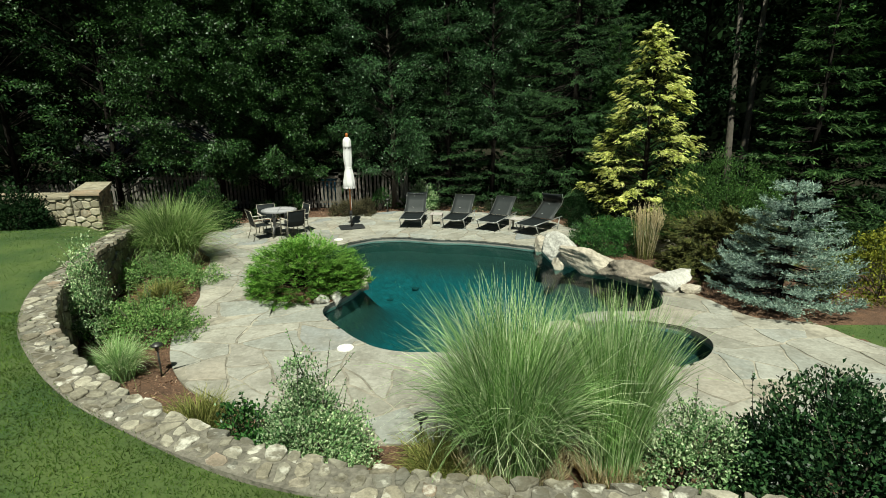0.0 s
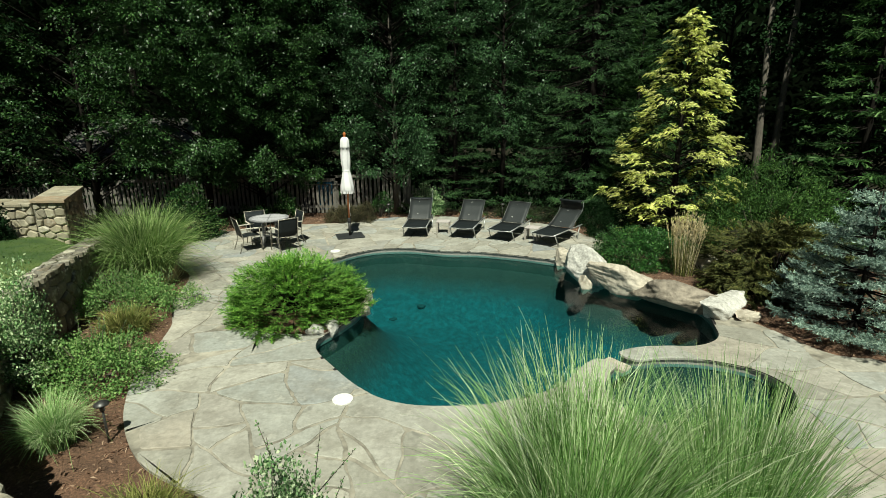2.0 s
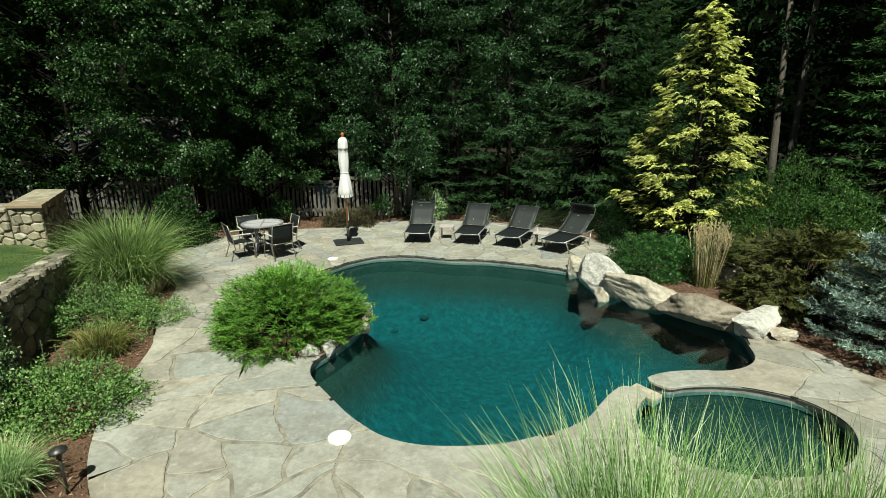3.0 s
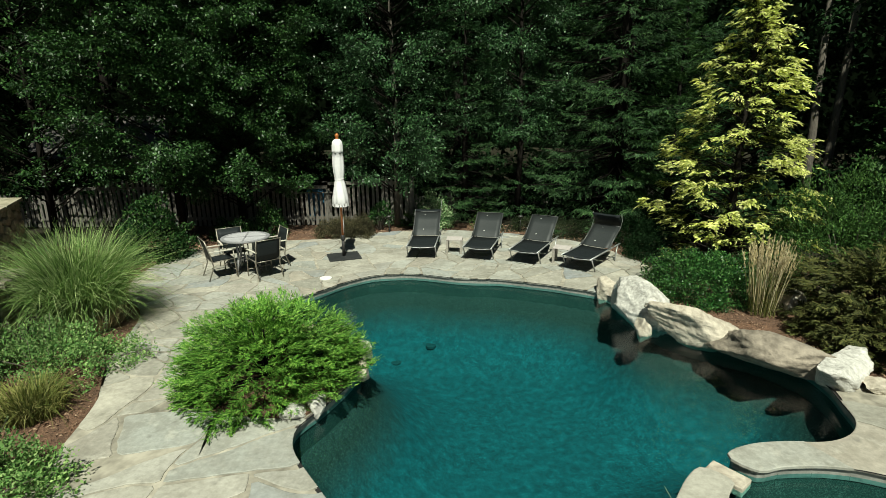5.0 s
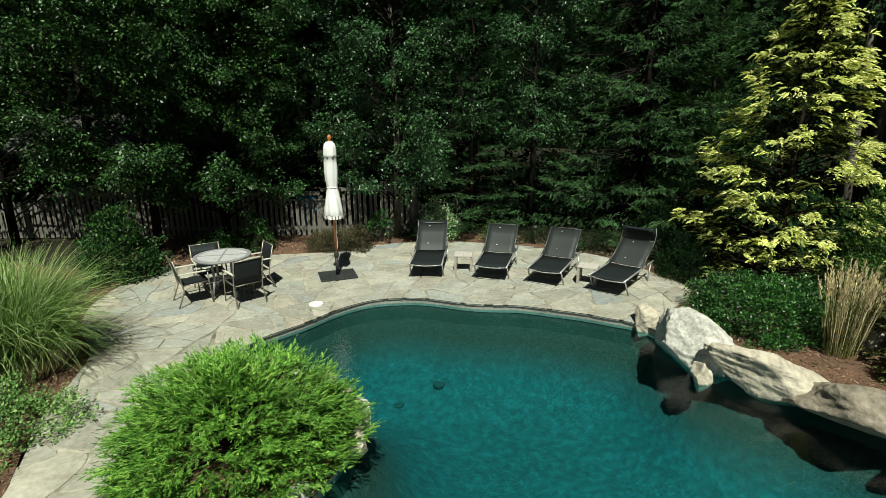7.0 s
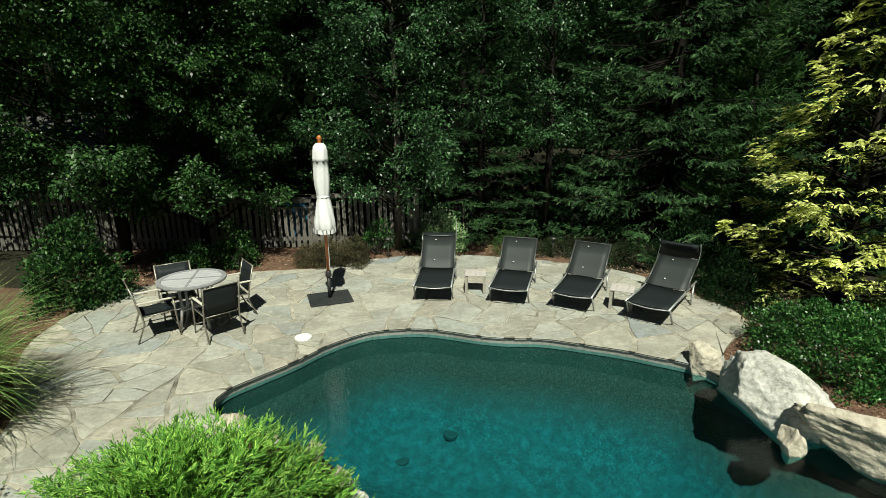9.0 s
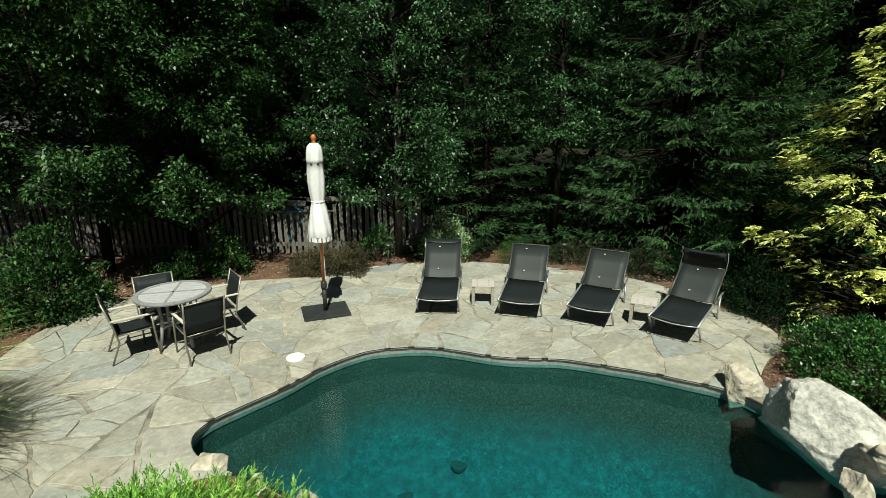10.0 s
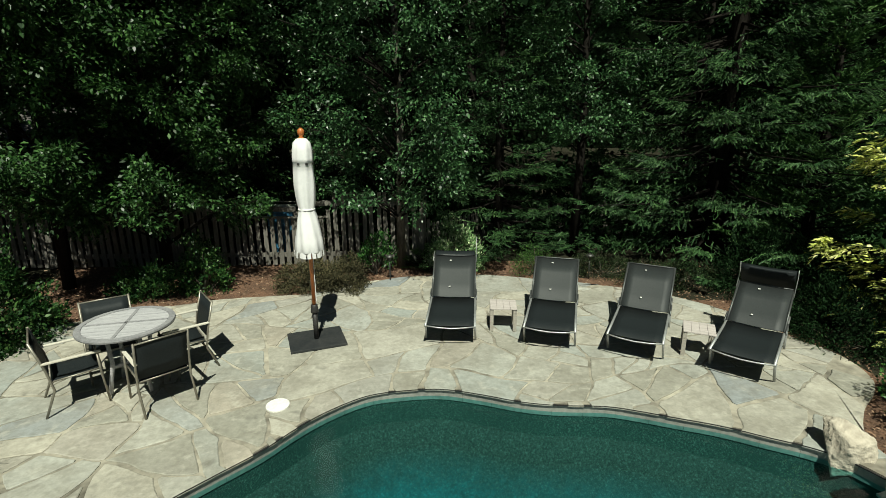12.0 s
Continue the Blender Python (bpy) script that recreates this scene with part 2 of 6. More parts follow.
# water: clear and teal, with a rippled gloss
M["water"], nt, bs, out = shader("pool_water")
nt.nodes.remove(bs)
clear = nt.nodes.new("ShaderNodeBsdfTransparent")
clear.inputs["Color"].default_value = (0.56, 0.90, 0.90, 1)
gl = nt.nodes.new("ShaderNodeBsdfGlossy")
gl.inputs["Roughness"].default_value = 0.03
bp = node(nt, "ShaderNodeBump", Strength=0.23, Distance=0.02)
nt.links.new(mixed(nt, 0.45, world_grain(nt, 6.0, 3.0, 0.55), world_grain(nt, 24.0, 3.0, 0.6)), bp.inputs["Height"])
nt.links.new(bp.outputs[0], gl.inputs["Normal"])
fr = node(nt, "ShaderNodeFresnel", IOR=1.33)
nt.links.new(bp.outputs[0], fr.inputs["Normal"])
mx = nt.nodes.new("ShaderNodeMixShader")
nt.links.new(fr.outputs[0], mx.inputs[0])
nt.links.new(clear.outputs[0], mx.inputs[1])
nt.links.new(gl.outputs[0], mx.inputs[2])
nt.links.new(mx.outputs[0], out.inputs["Surface"])

M["leaf"] = foliage("maple_leaf", (0.008, 0.026, 0.007), (0.022, 0.062, 0.015), (0.075, 0.16, 0.046), 0.42, 0.12, 0.3)
M["leaf2"] = foliage("pear_leaf", (0.012, 0.036, 0.014), (0.032, 0.086, 0.030), (0.10, 0.20, 0.085), 0.38, 0.12, 0.4)
M["spruce"] = foliage("spruce_needles", (0.012, 0.034, 0.012), (0.034, 0.084, 0.030), (0.11, 0.20, 0.080), 0.5, 0.05, 0.2)
M["cedar"] = foliage("cedar_needles", (0.014, 0.042, 0.012), (0.048, 0.115, 0.034), (0.16, 0.28, 0.10), 0.5, 0.12)
M["blue"] = foliage("blue_needles", (0.06, 0.105, 0.09), (0.22, 0.32, 0.285), (0.48, 0.60, 0.54), 0.55, 0.08)
# inner sprays: greener than the tips, and darkened to imitate inner shade
M["goldin"] = foliage("gold_inner_shaded", (0.012, 0.022, 0.005), (0.032, 0.052, 0.011), (0.10, 0.13, 0.026), 0.5)
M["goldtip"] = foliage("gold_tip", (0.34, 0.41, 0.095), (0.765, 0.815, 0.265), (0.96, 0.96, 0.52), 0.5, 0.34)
M["juniper"] = foliage("juniper_scale", (0.030, 0.095, 0.016), (0.115, 0.275, 0.040), (0.32, 0.52, 0.11), 0.5, 0.14)
M["hemlock"] = foliage("hemlock_needles", (0.026, 0.034, 0.012), (0.070, 0.080, 0.025), (0.15, 0.15, 0.055), 0.55, 0.15)
M["yew"] = foliage("yew_needles", (0.015, 0.042, 0.010), (0.050, 0.118, 0.028), (0.12, 0.22, 0.06), 0.5, 0.15)
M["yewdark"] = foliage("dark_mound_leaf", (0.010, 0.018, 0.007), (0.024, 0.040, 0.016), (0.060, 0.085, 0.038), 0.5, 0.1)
M["box"] = foliage("box_leaf", (0.008, 0.034, 0.008), (0.028, 0.095, 0.022), (0.11, 0.24, 0.065), 0.36, 0.15, 0.3)
M["holly"] = foliage("holly_leaf", (0.008, 0.026, 0.010), (0.022, 0.06, 0.022), (0.06, 0.12, 0.045), 0.35, 0.12, 0.2)
M["varieg"] = foliage("variegated_leaf", (0.07, 0.17, 0.06), (0.24, 0.38, 0.18), (0.66, 0.75, 0.52), 0.4)
M["catmint"] = foliage("catmint_leaf", (0.07, 0.17, 0.045), (0.18, 0.32, 0.10), (0.33, 0.46, 0.19), 0.6)
M["hydrangea"] = foliage("hydrangea_leaf", (0.006, 0.022, 0.006), (0.018, 0.054, 0.014), (0.085, 0.16, 0.048), 0.4, 0.15)
M["yellowleaf"] = foliage("yellow_leaf", (0.07, 0.095, 0.012), (0.18, 0.21, 0.026), (0.36, 0.37, 0.06), 0.5)
M["brownleaf"] = foliage("spirea_leaf", (0.035, 0.038, 0.020), (0.085, 0.08, 0.045), (0.15, 0.13, 0.08), 0.6)
M["blade"] = foliage("maiden_grass", (0.11, 0.24, 0.065), (0.40, 0.60, 0.26), (0.84, 0.91, 0.66), 0.45, 0.46)
M["greenblade"] = foliage("green_grass", (0.07, 0.15, 0.035), (0.24, 0.37, 0.12), (0.52, 0.62, 0.32), 0.45, 0.4)
M["tanblade"] = foliage("tan_grass", (0.09, 0.115, 0.03), (0.18, 0.20, 0.06), (0.33, 0.32, 0.13), 0.55, 0.3)
M["straw"] = foliage("straw", (0.42, 0.35, 0.21), (0.64, 0.55, 0.36), (0.80, 0.72, 0.52), 0.6, 0.25)
M["turf"] = foliage("turf_blade", (0.040, 0.085, 0.015), (0.078, 0.145, 0.026), (0.16, 0.225, 0.060), 0.6, 0.35, 0.06, (3.4, 0.55, 1.35))
# leaf green darkened: deep shade under and behind the trees is in the colour
M["woods"] = foliage("shaded_leaf", (0.005, 0.014, 0.005), (0.010, 0.028, 0.010), (0.022, 0.05, 0.018), 0.7, 0.1, 0.05)


# ---- helpers ----
rng = np.random.default_rng(7)


def finish(mesh, mat, smooth=False):
    if mat is not None:
        for one in mat if isinstance(mat, (list, tuple)) else [mat]:
            mesh.materials.append(one)
    if smooth:
        mesh.shade_smooth()
    return mesh


def to_mesh(name, bm, mat, smooth=False):
    bmesh.ops.recalc_face_normals(bm, faces=bm.faces[:])
    me = bpy.data.meshes.new(name)
    bm.to_mesh(me)
    bm.free()
    return finish(me, mat, smooth)


def part(name, data, mat, parent, label="", smooth=False, at=None):
    """One mesh object under a thing or a part; data is a bmesh or a mesh."""
    me = to_mesh(name, data, mat, smooth) if isinstance(data, bmesh.types.BMesh) else data
    ob = new(name, me)
    ob.parent = parent
    if at is not None:
        ob.matrix_basis = at
    return tagged(ob, label) if label else ob


def thing(name, label, category, at=None, group="", kind=""):
    ob = new(name)
    ob.empty_display_size = 0.2
    if at is not None:
        ob.matrix_basis = at
    return tagged(ob, label, category, group, kind)


def solid(name, data, mat, label, category="", kind="", smooth=False, at=None, group=""):
    ob = part(name, data, mat, None, "", smooth, at)
    return tagged(ob, label, category, group, kind)


def quads_mesh(name, verts, mat, per=4):
    """A mesh of loose polygons with per corners each, from an array of corners."""
    n = len(verts) // per
    me = bpy.data.meshes.new(name)
    me.vertices.add(len(verts))
    me.vertices.foreach_set("co", np.asarray(verts, np.float32).ravel())
    me.loops.add(n * per)
    me.loops.foreach_set("vertex_index", np.arange(n * per, dtype=np.int32))
    me.polygons.add(n)
    me.polygons.foreach_set("loop_start", np.arange(0, n * per, per, dtype=np.int32))
    me.polygons.foreach_set("loop_total", np.full(n, per, np.int32))
    me.update()
    return finish(me, mat)


def unit(v):
    return v / np.maximum(np.linalg.norm(v, axis=-1, keepdims=True), 1e-9)


def ball(n, r=rng):
    return unit(r.normal(size=(n, 3)))


def leaf_corners(p, d, length, width, up=None, fold=0.15):
    """Leaf shapes: base, side, tip, side, bent a little along the middle."""
    n = len(p)
    d = unit(d)
    up = ball(n) if up is None else up
    s = unit(np.cross(d, up))
    nrm = np.cross(s, d)
    length, width = np.broadcast_to(length, n)[:, None], np.broadcast_to(width, n)[:, None]
    mid = p + d * length * 0.45 + nrm * length * fold
    return np.stack([p, mid + s * width / 2, p + d * length, mid - s * width / 2], 1).reshape(-1, 3)


def paddle_corners(p, d, length, width, up):
    """Blunt sprigs: a little narrower at the root than at the tip."""
    n = len(p)
    d = unit(d)
    s = unit(np.cross(d, up))
    length, width = np.broadcast_to(length, n)[:, None], np.broadcast_to(width, n)[:, None]
    e = p + d * length
    return np.stack([p + s * width * 0.28, e + s * width * 0.5, e - s * width * 0.5, p - s * width * 0.28], 1).reshape(-1, 3)


def tube(bm, pts, r, sides=8, r2=None):
    """A round bar along points, with closed ends; r2: the radius at its end."""
    pts = [Vector(p) for p in pts]
    r2 = r if r2 is None else r2
    rings = []
    for i, p in enumerate(pts):
        d = (pts[min(i + 1, len(pts) - 1)] - pts[max(i - 1, 0)]).normalized()
        a = d.cross(Vector((0, 0, 1)) if abs(d.z) < 0.9 else Vector((1, 0, 0))).normalized()
        b = d.cross(a)
        rr = r + (r2 - r) * i / max(1, len(pts) - 1)
        rings.append([bm.verts.new(p + (a * math.cos(k * math.tau / sides) + b * math.sin(k * math.tau / sides)) * rr) for k in range(sides)])
    for u, v in zip(rings, rings[1:]):
        for k in range(sides):
            bm.faces.new((u[k], u[(k + 1) % sides], v[(k + 1) % sides], v[k]))
    bm.faces.new(rings[0][::-1])
    bm.faces.new(rings[-1])
    return bm


def box(bm, size, at=(0, 0, 0), turn=None, bevel=0.0):
    made = bmesh.ops.create_cube(bm, size=1.0)["verts"]
    m = Matrix.Translation(at) @ (turn.to_4x4() if turn else Matrix()) @ Matrix.Diagonal((*size, 1))
    bmesh.ops.transform(bm, matrix=m, verts=made)
    if bevel:
        edges = {e for v in made for e in v.link_edges}
        bmesh.ops.bevel(bm, geom=list(edges), offset=bevel, segments=2, affect="EDGES", profile=0.6)
    return bm


def lathe(bm, profile, sides=24, wave=None):
    rings = []
    for r, z in profile:
        ring = []
        for k in range(sides):
            a = k * math.tau / sides
            rr = r * (wave(a, z) if wave else 1)
            ring.append(bm.verts.new((rr * math.cos(a), rr * math.sin(a), z)))
        rings.append(ring)
    for u, v in zip(rings, rings[1:]):
        for k in range(sides):
            bm.faces.new((u[k], u[(k + 1) % sides], v[(k + 1) % sides], v[k]))
    bm.faces.new(rings[0][::-1])
    bm.faces.new(rings[-1])
    return bm


def smooth_line(pts, step, closed):
    """Evenly spaced points along a Catmull-Rom line."""
    p = np.array(pts, float)
    n = len(p)
    out = []
    for i in range(n if closed else n - 1):
        q = [p[(i + k) % n] if closed else p[min(max(i + k, 0), n - 1)] for k in (-1, 0, 1, 2)]
        for u in np.linspace(0, 1, 16, endpoint=False):
            out.append(0.5 * (2 * q[1] + (q[2] - q[0]) * u + (2 * q[0] - 5 * q[1] + 4 * q[2] - q[3]) * u * u + (3 * q[1] - q[0] - 3 * q[2] + q[3]) * u ** 3))
    out.append(p[0] if closed else p[-1])
    out = np.array(out)
    s = np.concatenate([[0], np.cumsum(np.linalg.norm(np.diff(out, axis=0), axis=1))])
    m = max(4, int(round(s[-1] / step)))
    at = np.linspace(0, s[-1], m + 1)
    res = np.stack([np.interp(at, s, out[:, k]) for k in range(out.shape[1])], 1)
    return res[:-1] if closed else res


def inside(poly, pts):
    poly, pts = np.asarray(poly, float), np.asarray(pts, float)
    res = np.zeros(len(pts), bool)
    x, y = pts[:, 0], pts[:, 1]
    for a, b in zip(poly, np.roll(poly, -1, 0)):
        if a[1] == b[1]:
            continue
        cross = ((a[1] > y) != (b[1] > y)) & (x < (b[0] - a[0]) * (y - a[1]) / (b[1] - a[1]) + a[0])
        res ^= cross
    return res


def nearest(poly, pts, closed=True):
    """For each point its nearest place on a line, and the distance."""
    poly, pts = np.asarray(poly, float)[:, :2], np.asarray(pts, float)
    best, place = np.full(len(pts), 1e9), pts.copy()
    segs = zip(poly, np.roll(poly, -1, 0)) if closed else zip(poly[:-1], poly[1:])
    for a, b in segs:
        ab = b - a
        u = np.clip(((pts - a) @ ab) / max(ab @ ab, 1e-12), 0, 1)
        q = a + u[:, None] * ab
        d = np.linalg.norm(pts - q, axis=1)
        m = d < best
        best[m], place[m] = d[m], q[m]
    return place, best


def offset(loop, d):
    """A closed counter-clockwise loop, moved outwards by d."""
    t = np.roll(loop, -1, 0) - np.roll(loop, 1, 0)
    t = t / np.linalg.norm(t, axis=1, keepdims=True)
    return loop + np.stack([t[:, 1], -t[:, 0]], 1) * d


def cells(seeds, lo, hi):
    """Voronoi cells of seeds in a rectangle, as corner lists."""
    out = []
    for i, s in enumerate(seeds):
        poly = [np.array(c, float) for c in ((lo[0], lo[1]), (hi[0], lo[1]), (hi[0], hi[1]), (lo[0], hi[1]))]
        d = np.linalg.norm(seeds - s, axis=1)
        for j in np.argsort(d)[1:22]:
            n = seeds[j] - s
            c = n @ (seeds[j] + s) / 2
            res = []
            for a, b in zip(poly, poly[1:] + poly[:1]):
                fa, fb = a @ n - c, b @ n - c
                if fa <= 0:
                    res.append(a)
                if fa * fb < 0:
                    res.append(a + (b - a) * fa / (fa - fb))
            poly = res
            if len(poly) < 3:
                break
        out.append(poly)
    return out


def scatter(lo, hi, gap, tries, r, vary=0.0):
    """Random places, at least gap apart; vary: how much that gap differs from one to the next."""
    pts, own = [], []
    for p in r.uniform(lo, hi, size=(tries, 2)):
        mine = gap * r.uniform(1 - vary, 1 + vary)
        if all((p[0] - q[0]) ** 2 + (p[1] - q[1]) ** 2 > ((mine + o) / 2) ** 2 for q, o in zip(pts, own)):
            pts.append(p)
            own.append(mine)
    return np.array(pts)


def shrunk(poly, d, soften=0.14):
    """A convex polygon, moved in by d, with its corners a little rounded."""
    p = np.array(poly)
    area = 0.5 * np.sum(p[:, 0] * np.roll(p[:, 1], -1) - np.roll(p[:, 0], -1) * p[:, 1])
    if area < 0:
        p = p[::-1]
    cut = [q for q in p]
    for a, b in zip(p, np.roll(p, -1, 0)):
        t = b - a
        ln = np.linalg.norm(t)
        if ln < 1e-6:
            continue
        n = np.array([t[1], -t[0]]) / ln
        c = n @ a - d
        res = []
        for u, v in zip(cut, cut[1:] + cut[:1]):
            fu, fv = u @ n - c, v @ n - c
            if fu <= 0:
                res.append(u)
            if fu * fv < 0:
                res.append(u + (v - u) * fu / (fu - fv))
        cut = res
        if len(cut) < 3:
            return None
    soft = []
    for a, b, c in zip(cut[-1:] + cut[:-1], cut, cut[1:] + cut[:1]):
        for w, q in ((soften, a), (soften, c)):
            soft.append(b + (q - b) * w)
    return np.array(soft)


def slab_bmesh(outer, inner, z_low, z_edge, z_top):
    """A piece of stone from an outline and the same outline moved in a little."""
    bm = bmesh.new()
    n = len(outer)
    a = [bm.verts.new((*p, z_low)) for p in outer]
    b = [bm.verts.new((*p, z_edge)) for p in outer]
    c = [bm.verts.new((*p, z_top)) for p in inner]
    for k in range(n):
        j = (k + 1) % n
        bm.faces.new((a[k], a[j], b[j], b[k]))
        bm.faces.new((b[k], b[j], c[j], c[k]))
    bm.faces.new(c)
    return bm


def dense(poly, step):
    out = []
    for a, b in zip(poly, np.roll(poly, -1, 0)):
        m = max(1, int(np.linalg.norm(b - a) / step))
        out += [a + (b - a) * k / m for k in range(m)]
    return np.array(out)


# ---- the plan ----
WATER = -0.11
POOL = [(-2.04, 8.15), (-2.06, 7.92), (-1.97, 7.67), (-1.68, 7.27), (-1.38, 6.88), (-1.05, 6.56), (-0.70, 6.39), (-0.29, 6.34), (0.19, 6.37), (0.58, 6.49),
        (0.92, 6.62), (1.17, 6.78), (1.40, 7.06), (1.60, 7.29), (1.80, 7.42)]
SPA = [(1.98, 7.24), (1.86, 7.08), (1.70, 6.82), (1.65, 6.50), (1.85, 6.12), (2.25, 5.92), (2.72, 5.86), (3.12, 5.92), (3.46, 6.09), (3.74, 6.40), (3.83, 6.72), (3.68, 7.08),
       (3.31, 7.31), (2.95, 7.40), (2.55, 7.40), (2.28, 7.36)]
EAST = [(2.12, 7.58), (2.42, 7.73), (2.80, 7.77), (3.20, 7.76), (3.52, 7.87), (3.75, 8.09), (3.87, 8.43), (3.98, 8.80), (3.98, 9.26), (3.74, 9.70), (3.30, 10.07), (2.93, 10.40), (2.76, 10.72),
        (2.68, 11.1), (2.52, 11.52), (2.27, 11.96)]
NORTH = [(1.83, 12.23), (1.52, 12.40), (1.19, 12.53), (0.84, 12.67), (0.54, 12.76), (0.07, 12.80), (-0.31, 12.88), (-0.70, 13.03), (-1.11, 13.15), (-1.51, 13.14), (-1.91, 13.05),
         (-2.28, 12.78), (-2.53, 12.50), (-2.75, 12.20), (-3.08, 11.86), (-3.34, 11.56), (-3.38, 11.27), (-3.10, 10.95), (-2.40, 10.62), (-1.85, 10.20), (-1.62, 9.65), (-1.62, 9.10), (-1.85, 8.50)]
LOOP = smooth_line(POOL + SPA + EAST + NORTH, 0.08, True)            # the coping's edge, counter-clockwise, pool and spa in one
PATIO = smooth_line([(-2.28, 4.97), (-1.60, 4.62), (-0.85, 4.36), (-0.17, 4.36), (1.0, 4.36), (2.4, 4.42), (4.2, 4.35), (7.4, 4.1), (7.4, 5.3), (6.4, 6.0), (5.98, 6.6), (5.80, 7.12),
                     (5.40, 7.30), (4.98, 7.47), (4.76, 7.90), (4.60, 8.40), (4.35, 8.95), (4.24, 9.5), (3.98, 9.95), (3.60, 10.38), (3.24, 10.72), (3.00, 11.15), (2.82, 11.6), (2.74, 12.1), (3.10, 12.58), (3.52, 12.93), (3.74, 13.25),
                     (3.80, 13.7), (3.60, 14.15), (3.42, 14.7), (3.10, 15.3), (2.5, 15.92), (1.36, 16.5), (0.43, 16.8), (-0.41, 17.0), (-1.53, 16.95), (-2.5, 16.6), (-3.32, 16.12), (-4.5, 15.95), (-6.3, 15.15), (-6.65, 14.1),
                     (-6.6, 13.0), (-6.1, 12.0), (-5.40, 11.1), (-4.95, 9.6), (-4.50, 8.67), (-4.30, 7.8), (-4.10, 6.96), (-3.70, 6.12), (-3.10, 5.42)], 0.12, True)
JUNIPER_BED = smooth_line([(-2.1, 8.25), (-3.05, 8.38), (-3.55, 8.75), (-3.75, 9.4), (-3.5, 10.1), (-3.1, 10.7), (-2.4, 10.65), (-1.85, 10.2), (-1.6, 9.6), (-1.6, 9.1), (-1.85, 8.5)], 0.15, True)
WALL = smooth_line([(6.4, 1.95, 0.78), (4.2, 2.25, 0.78), (3.0, 2.42, 0.78), (1.9, 2.58, 0.78), (1.1, 2.67, 0.78), (0.4, 2.73, 0.78), (-0.3, 2.82, 0.79), (-0.95, 2.95, 0.80), (-1.6, 3.16, 0.83),
                    (-2.35, 3.48, 0.88), (-3.05, 3.84, 0.95), (-3.75, 4.38, 1.0), (-4.55, 5.2, 1.0), (-5.28, 6.3, 1.0), (-5.78, 7.5, 1.0), (-6.2, 8.8, 0.99), (-6.6, 10.0, 0.95), (-6.95, 10.9, 0.9)], 0.06, False)
LOWER = np.array([tuple(p[:2]) for p in WALL[::4]] + [(-7.25, 12.0), (-7.6, 14.0), (-9.0, 16.0), (-14.0, 17.0), (-60, 17.2), (-60, 400), (400, 400), (400, 1.0), (14.0, 1.0)])
SIDE_LAWN = np.array([(5.62, 7.25), (5.9, 6.9), (6.2, 6.25), (7.4, 5.35), (16, 4), (16, 9), (9, 8.2), (7.0, 7.15), (6.3, 7.15)])


def lawn_z(x, y):
    z = np.interp(x, [-3.8, -1.5], [0.985, 0.765])
    z = np.where(x < -3.8, np.interp(y, [9.0, 13.2, 17.0], [0.985, 0.48, 0.02]), z)
    return z


def ground_z(p):
    """The ground's height: lower terrace, lawn above the wall, and the pit of the pool."""
    low = inside(LOWER, p)
    _, d = nearest(LOWER, p)
    u = np.clip(d / 1.7, 0, 1)
    rise = np.where(p[:, 1] > 10.9, u * u * (3 - 2 * u), 1.0)
    z = np.where(low, -0.03, lawn_z(p[:, 0], p[:, 1]) * rise - 0.03 * (1 - rise))
    z += 0.012 * np.sin(p[:, 0] * 2.1 + 1.0) * np.cos(p[:, 1] * 1.7)
    pat = inside(PATIO, p) & ~inside(JUNIPER_BED, p)
    z = np.where(pat & (nearest(PATIO, p)[1] > 0.2), -0.14, z)
    near = np.linalg.norm(p - np.array([0.3, 9.0]), axis=1) < 7
    if near.any():
        q = p[near]
        deep = inside(LOOP, q) | (nearest(LOOP, q)[1] < 0.16)
        z[near] = np.where(deep, -2.4, z[near])
    return z


# ---- the ground: one sheet to the horizon ----
xs = np.concatenate([[-600, -250, -100, -50, -28, -20], np.arange(-16, 13.01, 0.16), [17, 24, 40, 90, 250, 600]])
ys = np.concatenate([[-600, -250, -90, -40, -18, -9], np.arange(-5, 21.01, 0.16), [24, 32, 50, 100, 250, 600]])
gx, gy = np.meshgrid(xs, ys)
flat = np.stack([gx.ravel(), gy.ravel()], 1)
gz = ground_z(flat)
nx, ny = len(xs), len(ys)
idx = np.arange(nx * ny).reshape(ny, nx)
quads = np.stack([idx[:-1, :-1], idx[:-1, 1:], idx[1:, 1:], idx[1:, :-1]], -1).reshape(-1, 4)
ground = bpy.data.meshes.new("ground")
ground.from_pydata(np.column_stack([flat, gz]).tolist(), [], quads.tolist())
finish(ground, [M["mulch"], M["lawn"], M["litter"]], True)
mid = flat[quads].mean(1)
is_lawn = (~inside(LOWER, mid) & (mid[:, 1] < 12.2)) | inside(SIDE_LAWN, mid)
# litter beyond the fence; nearer patches are darkened in place of tree shade
wild_or_shaded = (mid[:, 1] > 17.9) | (mid[:, 0] > 1.2) & (mid[:, 1] > 16.7) | (mid[:, 0] > 2.2) & (mid[:, 1] > 15.6) | (mid[:, 0] > 3.9) & (mid[:, 1] > 13.3) | (mid[:, 0] > 8.5) & (mid[:, 1] > 8.5) | (mid[:, 0] < -8) & (mid[:, 1] > 15.2)
ground.polygons.foreach_set("material_index", np.where(wild_or_shaded, 2, is_lawn).astype(np.int32))
tagged(new("ground", ground), "brown bark mulch beds and mown green lawn", "ground", kind="structure")

